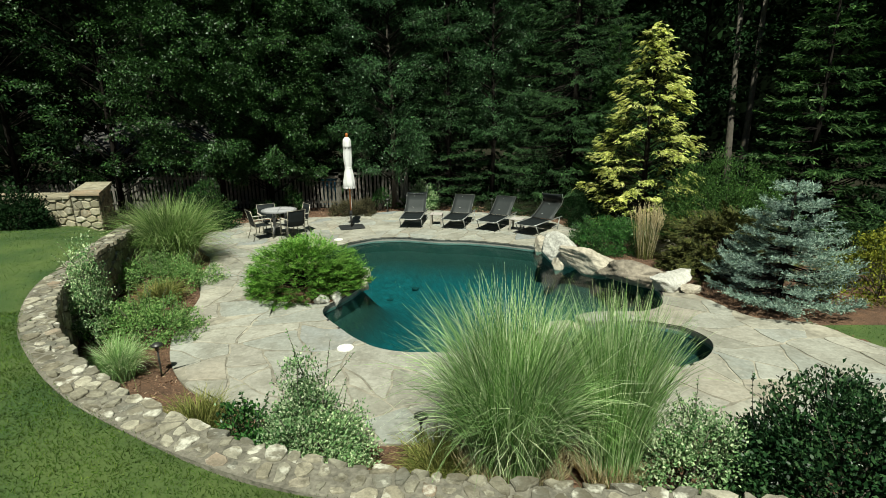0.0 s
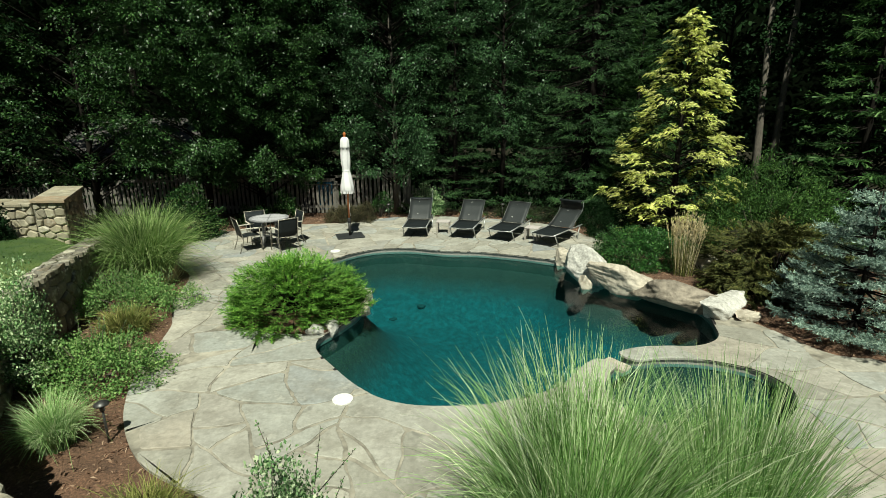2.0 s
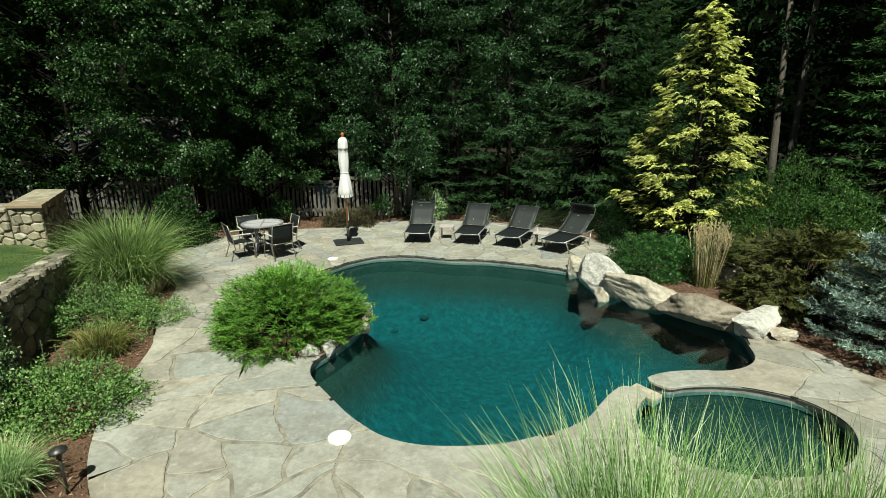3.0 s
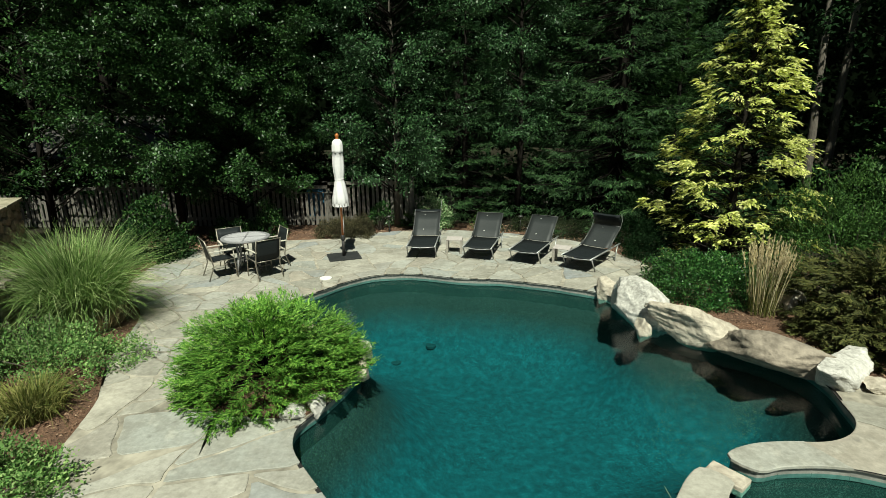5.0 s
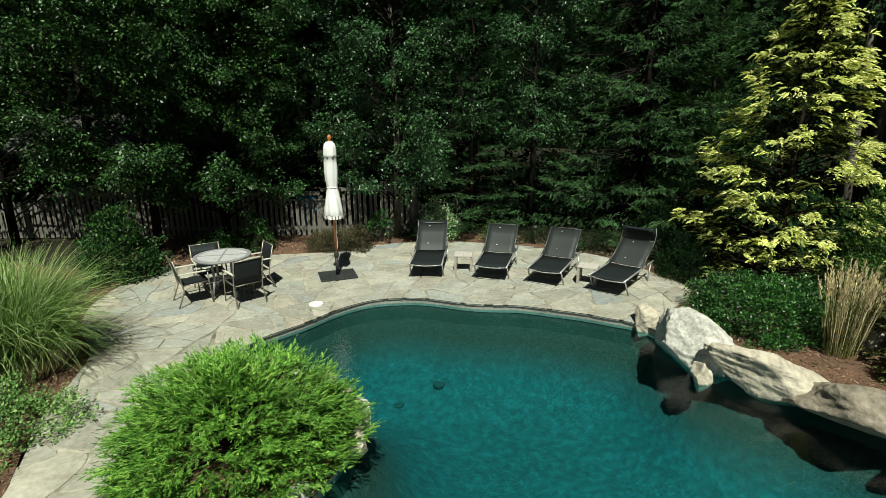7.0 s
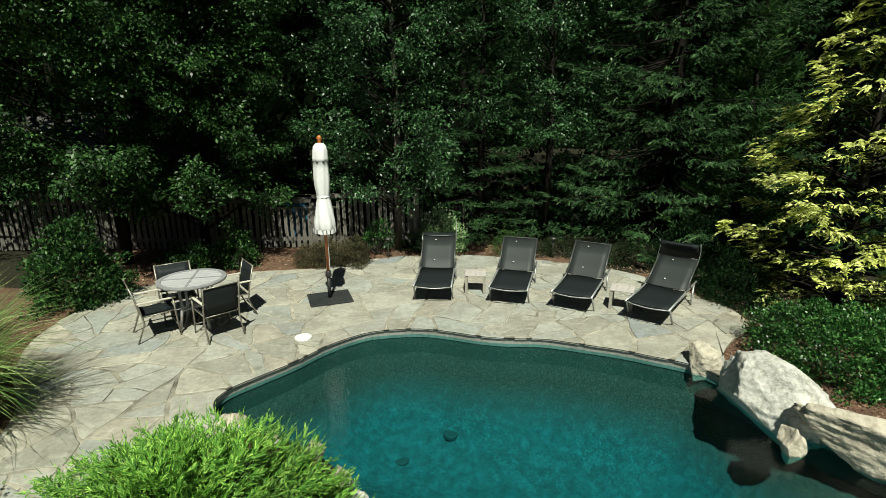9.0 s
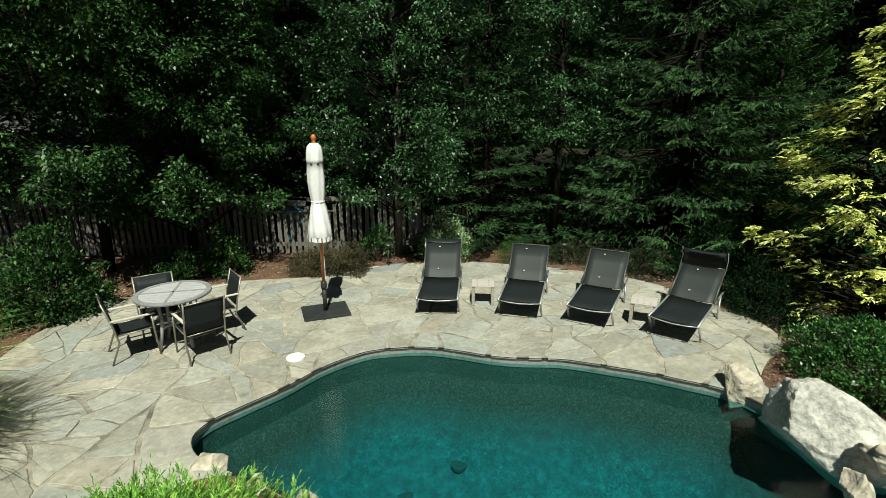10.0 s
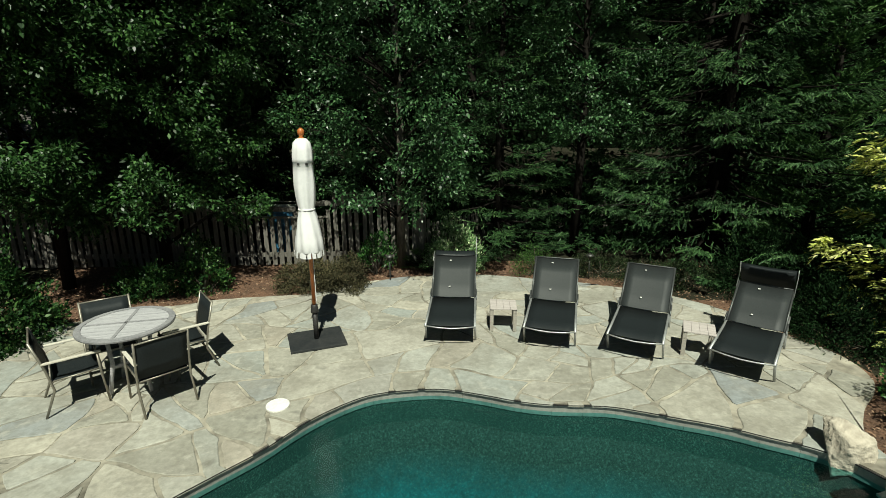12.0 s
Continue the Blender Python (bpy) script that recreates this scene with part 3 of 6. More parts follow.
# ---- the pool ----
pool = thing("swimming_pool", "freeform swimming pool with dark teal plaster, tinted by depth, and grey waterline tile", "swimming pool")
shell = offset(LOOP, 0.042)
n = len(shell)
bm = bmesh.new()
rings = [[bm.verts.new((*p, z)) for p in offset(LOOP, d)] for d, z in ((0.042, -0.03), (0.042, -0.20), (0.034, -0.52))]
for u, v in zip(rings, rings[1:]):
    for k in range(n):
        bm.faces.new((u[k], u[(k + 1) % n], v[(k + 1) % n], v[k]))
part("basin_wall", bm, M["pebble"], pool, "grey pebbled slope below the tile, coloured as under shallow water", True)
bx, by = np.arange(-3.8, 4.3, 0.1), np.arange(5.5, 13.4, 0.1)
qx, qy = np.meshgrid(bx, by)
fp = np.stack([qx.ravel(), qy.ravel()], 1)
inn, dist = inside(LOOP, fp), nearest(LOOP, fp)[1]
u = np.where(inn, np.clip(dist / 1.5, 0, 1), 0.0)
fz = -(0.40 + 1.02 * (1 - (1 - u) ** 2.0))
spa = (fp[:, 1] < 7.5) & (fp[:, 0] > 1.55)
fz = np.where(spa, -0.40 + 0.28 * (fz + 0.40), fz)
ok = inn | (dist < 0.2)
fi = np.arange(len(fp)).reshape(len(by), len(bx))
fq = np.stack([fi[:-1, :-1], fi[:-1, 1:], fi[1:, 1:], fi[1:, :-1]], -1).reshape(-1, 4)
fq = fq[ok[fq].all(1)]
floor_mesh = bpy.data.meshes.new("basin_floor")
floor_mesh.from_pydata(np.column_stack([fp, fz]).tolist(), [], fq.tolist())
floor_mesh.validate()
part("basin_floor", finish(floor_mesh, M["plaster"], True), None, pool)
tile_line = offset(LOOP, 0.032)
k = 0
while k < n:
    j = min(k + 4, n)
    bm = bmesh.new()
    a, b = tile_line[k:j + 1] if j < n else np.vstack([tile_line[k:], tile_line[:1]]), None
    d = unit(a[-1:] - a[:1])[0] * 0.0012
    a = a.copy()
    a[0] += d
    a[-1] -= d
    top = [bm.verts.new((*p, -0.019)) for p in a]
    low = [bm.verts.new((*p, -0.155)) for p in a]
    for q in range(len(a) - 1):
        bm.faces.new((top[q], top[q + 1], low[q + 1], low[q]))
    part("waterline_tile", bm, M["tile"], pool)
    k = j
bm = bmesh.new()
bm.faces.new([bm.verts.new((*p, WATER)) for p in offset(LOOP, 0.041)])
bm.normal_update()
if bm.faces[:][0].normal.z < 0:
    bmesh.ops.reverse_faces(bm, faces=bm.faces[:])
water_mesh = bpy.data.meshes.new("water")
bm.to_mesh(water_mesh)
bm.free()
solid("water", finish(water_mesh, M["water"]), None, "clear rippled teal pool water", "water", "structure")
bm = bmesh.new()
box(bm, (0.34, 0.20, 0.10), (2.03, 7.40, -0.12), Matrix.Rotation(radians(-52), 3, "Z"), 0.012)
part("spillway", bm, M["rock_tan"], pool, "wet tan stone spillway")
for x, y in ((-1.40, 12.02), (-0.75, 12.25)):
    z = float(fz[np.argmin(np.hypot(fp[:, 0] - x, fp[:, 1] - y))]) + 0.004
    bm = bmesh.new()
    lathe(bm, [(0.10, -0.04), (0.10, 0.004), (0.09, 0.010), (0.01, 0.012)], 20)
    bmesh.ops.translate(bm, verts=bm.verts[:], vec=(x, y, z))
    part("drain_cover", bm, M["draincover"], pool, "dark round floor drain cover")

# ---- the patio ----
patio = thing("pavement", "irregular grey-tan flagstone patio with mortar joints", "patio", kind="structure")
bm = bmesh.new()
edges = []
for loop in (PATIO, offset(LOOP, 0.040)):
    vs = [bm.verts.new((*p, -0.011)) for p in loop]
    edges += [bm.edges.new((vs[q], vs[(q + 1) % len(vs)])) for q in range(len(vs))]
bmesh.ops.triangle_fill(bm, use_beauty=True, use_dissolve=False, edges=edges)
for f in bm.faces[:]:
    c = np.array([f.calc_center_median()[:2]])
    if inside(offset(LOOP, 0.036), c)[0]:
        bm.faces.remove(f)
low = bmesh.ops.extrude_face_region(bm, geom=bm.faces[:])["geom"]
bmesh.ops.translate(bm, verts=[v for v in low if isinstance(v, bmesh.types.BMVert)], vec=(0, 0, -0.1))
part("mortar_bed", bm, M["mortar"], patio, "sandy mortar joints")
# dark strip along the pool edge in place of the overhang's shade
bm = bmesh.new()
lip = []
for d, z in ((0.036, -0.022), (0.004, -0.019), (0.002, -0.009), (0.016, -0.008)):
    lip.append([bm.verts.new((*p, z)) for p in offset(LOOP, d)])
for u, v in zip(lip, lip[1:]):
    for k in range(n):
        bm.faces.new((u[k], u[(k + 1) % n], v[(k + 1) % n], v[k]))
part("coping_joint", bm, M["gap_shade"], patio, "thin dark strip standing for the shade under the paving edge")

bed = JUNIPER_BED.copy()
wet = inside(offset(LOOP, 0.05), bed)
bed[wet] = nearest(offset(LOOP, 0.06), bed[wet])[0]
bm = bmesh.new()
f = bm.faces.new([bm.verts.new((*p, 0.012)) for p in bed])
top = bmesh.ops.extrude_face_region(bm, geom=[f])["geom"]
bmesh.ops.translate(bm, verts=[v for v in top if isinstance(v, bmesh.types.BMVert)], vec=(0, 0, -0.06))
solid("planting_bed", bm, M["mulch"], "brown mulch bed below the juniper", "bed", "structure")


# ---- plants ----
def branchwork(name, parent, segments, mat, label=""):
    bm = bmesh.new()
    for pts, r, r2 in segments:
        tube(bm, pts, r, 6, r2)
    return part(name, bm, mat, parent, label, True)


def fronds(root, way, up, ln, per, size, width, g, angle=0.6, arch=0.0, loose=0.3, taper=0.55, shape=None):
    """Flat sprays: leaflets on both sides of an axis that bends down towards its tip."""
    n = len(root)
    t = np.repeat(np.arange(n), per)
    k = (np.tile(np.arange(per), n) + g.uniform(0, 1, n * per)) / per
    sg = np.tile(np.where(np.arange(per) % 2, 1.0, -1.0), n)
    way = unit(way)
    side = unit(np.cross(way, up))
    top = np.cross(side, way)
    ln = np.broadcast_to(ln, n)
    p = root[t] + (way[t] * k[:, None] - top[t] * (arch * k * k)[:, None]) * ln[t][:, None]
    d = unit(way[t] * (0.55 + k)[:, None] + side[t] * (sg * angle * (1.25 - k))[:, None] - top[t] * (1.4 * arch * k)[:, None] + ball(n * per, g) * loose)
    sz = size * (1 - taper * k) * g.uniform(0.75, 1.3, n * per)
    nrm = unit(top[t] + g.normal(size=(n * per, 3)) * 0.3)
    return (shape or leaf_corners)(p, d, sz, sz * width, nrm)


def bristles(root, way, ln, per, size, width, g, open_=0.75):
    """Finger-like shoots set all round with short needles."""
    n = len(root)
    t = np.repeat(np.arange(n), per)
    k = (np.tile(np.arange(per), n) + g.uniform(0, 1, n * per)) / per
    way = unit(way)
    p = root[t] + way[t] * (np.broadcast_to(ln, n)[t] * k)[:, None]
    d = unit(way[t] * 0.8 + ball(n * per, g) * open_)
    sz = size * g.uniform(0.75, 1.25, n * per)
    return paddle_corners(p, d, sz, sz * width, ball(n * per, g))


def leafy_tree(name, h, r, crown_low, boughs, mat, bark, seed, size=0.075, label="", where=None, width=0.52, twigs=11, per_twig=34, clump=0.42, top=8.2):
    """A broadleaf tree: tapered trunk, limbs, and boughs with leafy twigs that leave gaps between them; above top the
    crown is coarser, unseen and added to cast shade.
    """
    g = np.random.default_rng(seed)
    tree = thing(name, label, "tree", where, "trees behind the fence")
    branchwork("trunk", tree, [([(0, 0, -0.1), (0.05, 0.02, h * 0.2), (-0.03, 0.06, h * 0.45), (0.02, 0, h * 0.93)], 0.0065 * h + 0.02, 0.02)], bark, "grey-brown bark")
    z = crown_low + (top - crown_low) * (np.arange(boughs) + g.uniform(0, 1, boughs)) / boughs
    az = g.uniform(0, math.tau, boughs)
    swell = np.interp(z, [crown_low, crown_low + 1.6, 0.55 * h, h], [0.72, 1.0, 1.0, 0.15])
    out = r * swell * g.uniform(0.5, 1.08, boughs)
    rad = np.stack([np.cos(az), np.sin(az), np.zeros(boughs)], 1)
    e3 = np.array([0, 0, 1.0])
    start = np.column_stack([np.zeros((boughs, 2)), np.maximum(0.5, z - 0.45 * out)])
    end = rad * out[:, None] + e3 * z[:, None]

    def along(i, s):
        return start[i] + (end[i] - start[i]) * s[:, None] + e3 * (0.35 * out[i] * s * (1 - s))[:, None]
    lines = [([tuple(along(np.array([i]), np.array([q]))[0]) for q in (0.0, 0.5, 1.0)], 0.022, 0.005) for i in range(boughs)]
    tagged(branchwork("limbwork", tree, lines, M["shadebark"]), kind="stuff")
    b = np.repeat(np.arange(boughs), twigs)
    m = len(b)
    s = 1 - 0.55 * g.uniform(0, 1, m) ** 1.3
    tan = np.stack([-rad[b][:, 1], rad[b][:, 0], np.zeros(m)], 1)
    way = unit(rad[b] * g.uniform(0.3, 1.2, m)[:, None] + tan * g.normal(size=m)[:, None] * 0.9 + e3 * (g.normal(size=m) * 0.45)[:, None])
    tl = clump * g.uniform(0.5, 1.25, m)
    root = along(b, s) + g.normal(size=(m, 3)) * 0.08
    t = np.repeat(np.arange(m), per_twig)
    n = len(t)
    k = g.uniform(0, 1, n)
    o = g.normal(size=(n, 3)) * (0.24 * tl[t] * (1.1 - 0.6 * k))[:, None] * np.array([1, 1, 0.6])
    p = root[t] + way[t] * (tl[t] * k)[:, None] + o - e3 * (0.18 * tl[t] * k * k)[:, None]
    d = unit(way[t] * 0.6 + o / tl[t][:, None] * 2.0 - e3 * 0.35 + g.normal(size=(n, 3)) * 0.45)
    up = unit(np.array([0, 0, 1.0]) + way[t] * 0.35 + g.normal(size=(n, 3)) * 0.55)
    ln = size * g.uniform(0.6, 1.35, n)
    corners = [leaf_corners(p, d, ln, ln * width, up)]
    # unseen crown top of large leaves, added to shade the wood behind
    if h > top:
        m = int(330 * (h - top))
        q = ball(m, g) * (g.uniform(0.2, 1, m) ** 0.4)[:, None]
        p = np.column_stack([q[:, :2] * r * 0.95, top + (h - top) * (0.42 + 0.5 * q[:, 2])])
        ln = 0.42 * g.uniform(0.6, 1.3, m)
        corners.append(leaf_corners(p, ball(m, g), ln, ln * 0.7, unit(e3 + ball(m, g) * 0.6)))
    part("crown", quads_mesh("crown", np.concatenate(corners), mat), None, tree)
    return tree


def spruce_tree(name, h, r, mat, seed, where, label, branches, finger=0.13, power=0.7, droop=0.2, lift=0.15, low=0.03, twigs=9, per_twig=3, needles=7, needle=0.05, width=0.22, group="spruces", hang=0.3, whorls=0, ragged=0.3, tips=None, trunk=0.016, fan=1.0, twig=0.26, core=0.0):
    """A spruce: boughs in layers with side twigs, each ending in finger-like shoots set with needles."""
    g = np.random.default_rng(seed)
    tree = thing(name, label, "tree", where, group)
    u = (np.arange(branches) + g.uniform(0, 1, branches)) / branches
    u = u ** 1.15
    if whorls:
        u = (np.floor(u * whorls) + 0.5 + g.normal(size=branches) * 0.10) / whorls
    z = h * np.clip(low + (0.985 - low) * u, low, 0.985)
    az = g.uniform(0, math.tau, branches)
    ln = r * np.clip(1 - z / h, 0.015, 1) ** power * (1 - ragged + 1.35 * ragged * g.uniform(0, 1, branches)) + 0.03 * h ** 0.5
    keep = (z < 8.0) | (g.uniform(0, 1, branches) < 0.45)
    z, az, ln, branches = z[keep], az[keep], ln[keep], int(keep.sum())
    rad = np.stack([np.cos(az), np.sin(az), np.zeros(branches)], 1)
    tan = np.stack([-np.sin(az), np.cos(az), np.zeros(branches)], 1)
    e3 = np.array([0, 0, 1.0])

    def along(i, s):
        return rad[i] * (ln[i] * s)[:, None] + e3 * (z[i] + ln[i] * (-droop * s + lift * s ** 3))[:, None]
    count = np.maximum(3, (twigs * (ln / r) ** 0.8).astype(int))
    b = np.repeat(np.arange(branches), count)
    m = len(b)
    s = 1 - g.uniform(0, 1, m) ** 1.25 * 0.72
    side = g.choice([-1.0, 1.0], m)
    root = along(b, s)
    tl = (twig * ln[b] * (1.12 - s) + 0.7 * finger) * g.uniform(0.7, 1.2, m)
    way = unit(rad[b] * 0.8 + tan[b] * (side * fan * g.uniform(0.2, 1.1, m))[:, None] + e3 * (3 * lift * s * s - droop - 0.25 * hang + g.normal(size=m) * 0.16)[:, None])
    t = np.repeat(np.arange(m), per_twig)
    n = len(t)
    k = (np.tile(np.arange(per_twig), m) + g.uniform(0.1, 0.9, n)) / per_twig
    across = unit(np.cross(way[t], e3))
    fs = np.where(np.arange(n) % 2, 1.0, -1.0)
    d = unit(way[t] * 0.9 + across * (fs * g.uniform(0.1, 0.8, n))[:, None] + e3 * (-hang + g.normal(size=n) * 0.3)[:, None])
    fr = root[t] + way[t] * (tl[t] * k)[:, None]
    fl = finger * g.uniform(0.65, 1.3, n)
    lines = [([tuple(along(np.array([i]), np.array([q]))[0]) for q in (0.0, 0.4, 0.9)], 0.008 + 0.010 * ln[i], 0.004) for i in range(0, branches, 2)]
    branchwork("trunk", tree, [([(0, 0, -0.1), (0, 0, h * 0.5), (0, 0, h * 0.98)], trunk * h + 0.02, 0.01)], M["shadebark"], "bark, darkened for the shade inside the crown")
    tagged(branchwork("limbwork", tree, lines, M["shadebark"], "bare inner branchwork"), kind="stuff")
    corners = [bristles(fr, d, fl, needles, needle, width, g)]
    if core:
        nrm = unit(e3 + g.normal(size=(n, 3)) * 0.5)
        corners += [paddle_corners(fr, d, fl * 1.1, fl * core, nrm), paddle_corners(fr, d, fl * 1.1, fl * core, unit(np.cross(d, nrm)))]
    part("foliage", quads_mesh("foliage", np.concatenate(corners), mat), None, tree)
    return tree


def cypress_tree(name, h, r, inner, outer, seed, where, label, branches, pads=5, sprigs=6, leaflets=11):
    """A golden cypress: ragged tiers of branches that carry flat, arching sprays, bright at the tips, with dark gaps between."""
    g = np.random.default_rng(seed)
    tree = thing(name, label, "tree", where)
    u = ((np.arange(branches) + g.uniform(0, 1, branches)) / branches) ** 1.12
    z = h * (0.04 + 0.94 * u)
    az = (np.arange(branches) * 2.39996 + g.normal(size=branches) * 0.5) % math.tau
    prof = np.interp(u, [0, 0.12, 0.25, 0.5, 0.75, 1.0], [0.66, 0.92, 1.0, 0.70, 0.36, 0.04])
    ln = r * prof * (0.74 + 0.31 * g.uniform(0, 1, branches)) + 0.05
    rad = np.stack([np.cos(az), np.sin(az), np.zeros(branches)], 1)
    tan = np.stack([-np.sin(az), np.cos(az), np.zeros(branches)], 1)
    e3 = np.array([0, 0, 1.0])
    rise = np.interp(u, [0, 0.4, 1.0], [0.02, 0.20, 0.8])

    def along(i, s):
        return rad[i] * (ln[i] * s)[:, None] + e3 * (z[i] + ln[i] * (rise[i] * s - 0.16 * s * s - 0.22 * (1 - s) ** 1.5))[:, None]
    count = np.maximum(2, np.round(pads * (ln / r) ** 0.7 * np.interp(u, [0, 0.3, 0.6], [0.6, 0.8, 1.0])).astype(int))
    b = np.repeat(np.arange(branches), count)
    m = len(b)
    s = 1 - 0.50 * g.uniform(0, 1, m) ** 1.2
    off = g.normal(size=m) * 0.16 * ln[b] * (1.25 - s)
    heart = along(b, s) + tan[b] * off[:, None] + e3 * (g.normal(size=m) * 0.04)[:, None]
    t = np.repeat(np.arange(m), sprigs)
    n = len(t)
    bt = b[t]
    root = heart[t] + rad[bt] * g.normal(size=n)[:, None] * 0.085 + tan[bt] * g.normal(size=n)[:, None] * 0.10 + e3 * (g.normal(size=n) * 0.035)[:, None]
    way = unit(rad[bt] + tan[bt] * (g.normal(size=n) * 0.7)[:, None] + e3 * (0.16 + g.normal(size=n) * 0.24)[:, None])
    up = unit(e3 + rad[bt] * 0.25 + g.normal(size=(n, 3)) * 0.28)
    sl = g.uniform(0.10, 0.22, n) * np.interp(ln[bt] / r, [0, 0.6], [0.7, 1.0])
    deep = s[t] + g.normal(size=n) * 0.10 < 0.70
    segs = [([tuple(along(np.array([i]), np.array([q]))[0]) for q in (0.0, 0.4, 0.9)], 0.008 + 0.008 * ln[i], 0.003) for i in range(branches)]
    branchwork("trunk", tree, [([(0, 0, -0.1), (0, 0, h * 0.5), (0, 0, h * 0.98)], 0.1, 0.01)], M["shadebark"], "bark, darkened for the shade inside the crown")
    tagged(branchwork("limbwork", tree, segs, M["shadebark"], "bare inner branchwork"), kind="stuff")
    for nm, keep, mat, lab in (("inner_foliage", deep, inner, "green inner sprays, darkened for the shade inside the crown"), ("outer_foliage", ~deep, outer, "bright golden tips")):
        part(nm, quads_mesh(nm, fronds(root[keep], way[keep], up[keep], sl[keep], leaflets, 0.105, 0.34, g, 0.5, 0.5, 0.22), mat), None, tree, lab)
    return tree


def shrub(name, rx, ry, h, leaves, clumps, size, mat, seed, where, label, spread=0.16, width=0.55, spikes=0, low=0.0, stems=14, group="", lean=0.5, category="shrub", bark=None, box_like=0.0):
    """A mound of leaf clumps on stems; spikes are shoots that stand up out of it."""
    g = np.random.default_rng(seed)
    bush = thing(name, label, category, where, group)
    d = ball(clumps, g)
    d[:, 2] = np.abs(d[:, 2])
    if box_like:
        d = unit(np.sign(d) * np.abs(d) ** (1 - box_like))
    rad = g.uniform(0.35, 1.0, clumps) ** 0.45 * (1 + 0.13 * np.sin(d[:, 0] * 4 + seed) + 0.10 * np.sin(d[:, 1] * 5 + seed * 3) + g.normal(size=clumps) * 0.05)
    c = d * rad[:, None] * np.array([rx, ry, h - low]) + np.array([0, 0, low])
    c[:, 2] = np.maximum(c[:, 2], 0.05)
    per = leaves // clumps
    which = np.repeat(np.arange(clumps), per)
    m = len(which)
    o = ball(m, g) * (g.uniform(0, 1, m) ** 0.5)[:, None]
    p = c[which] + o * spread * np.array([1.1, 1.1, 0.8])
    p[:, 2] = np.maximum(p[:, 2], 0.015)
    out = unit(c[which] - np.array([0, 0, h * 0.25]))
    dirs = unit(out * 0.6 + np.array([0, 0, lean]) + g.normal(size=(m, 3)) * 0.6)
    up = unit(out * 0.6 + np.array([0, -0.1, 0.8]) + g.normal(size=(m, 3)) * 0.5)
    ln = size * g.uniform(0.6, 1.35, m)
    corners = [leaf_corners(p, dirs, ln, ln * width, up)]
    segs = [([(g.uniform(-0.12, 0.12) * rx, g.uniform(-0.12, 0.12) * ry, -0.05), tuple(c[q] * np.array([0.55, 0.55, 0.5])), tuple(c[q])], 0.008 + 0.006 * h, 0.003) for q in g.choice(clumps, min(stems, clumps), replace=False)]
    for _ in range(spikes):
        a, q = g.uniform(0, math.tau), g.uniform(0, 0.75) ** 0.6
        s = np.array([rx * q * math.cos(a), ry * q * math.sin(a), h * (0.85 - 0.4 * q * q)])
        w = unit(np.array([g.normal() * 0.25 + 0.3 * math.cos(a), g.normal() * 0.25 + 0.3 * math.sin(a), 1.0]))
        sl = g.uniform(0.18, 0.38) * (0.6 + 0.5 * h)
        segs.append(([tuple(s), tuple(s + w * sl)], 0.004, 0.002))
        k = g.uniform(0.1, 1, 26)
        corners.append(leaf_corners(s + w * (sl * k)[:, None], unit(w * 0.6 + ball(26, g)), size * 0.75, size * 0.42))
    tagged(branchwork("stemwork", bush, segs, bark or M["bark"], "woody stemwork"), kind="stuff")
    part("foliage", quads_mesh("foliage", np.concatenate(corners), mat), None, bush)
    return bush


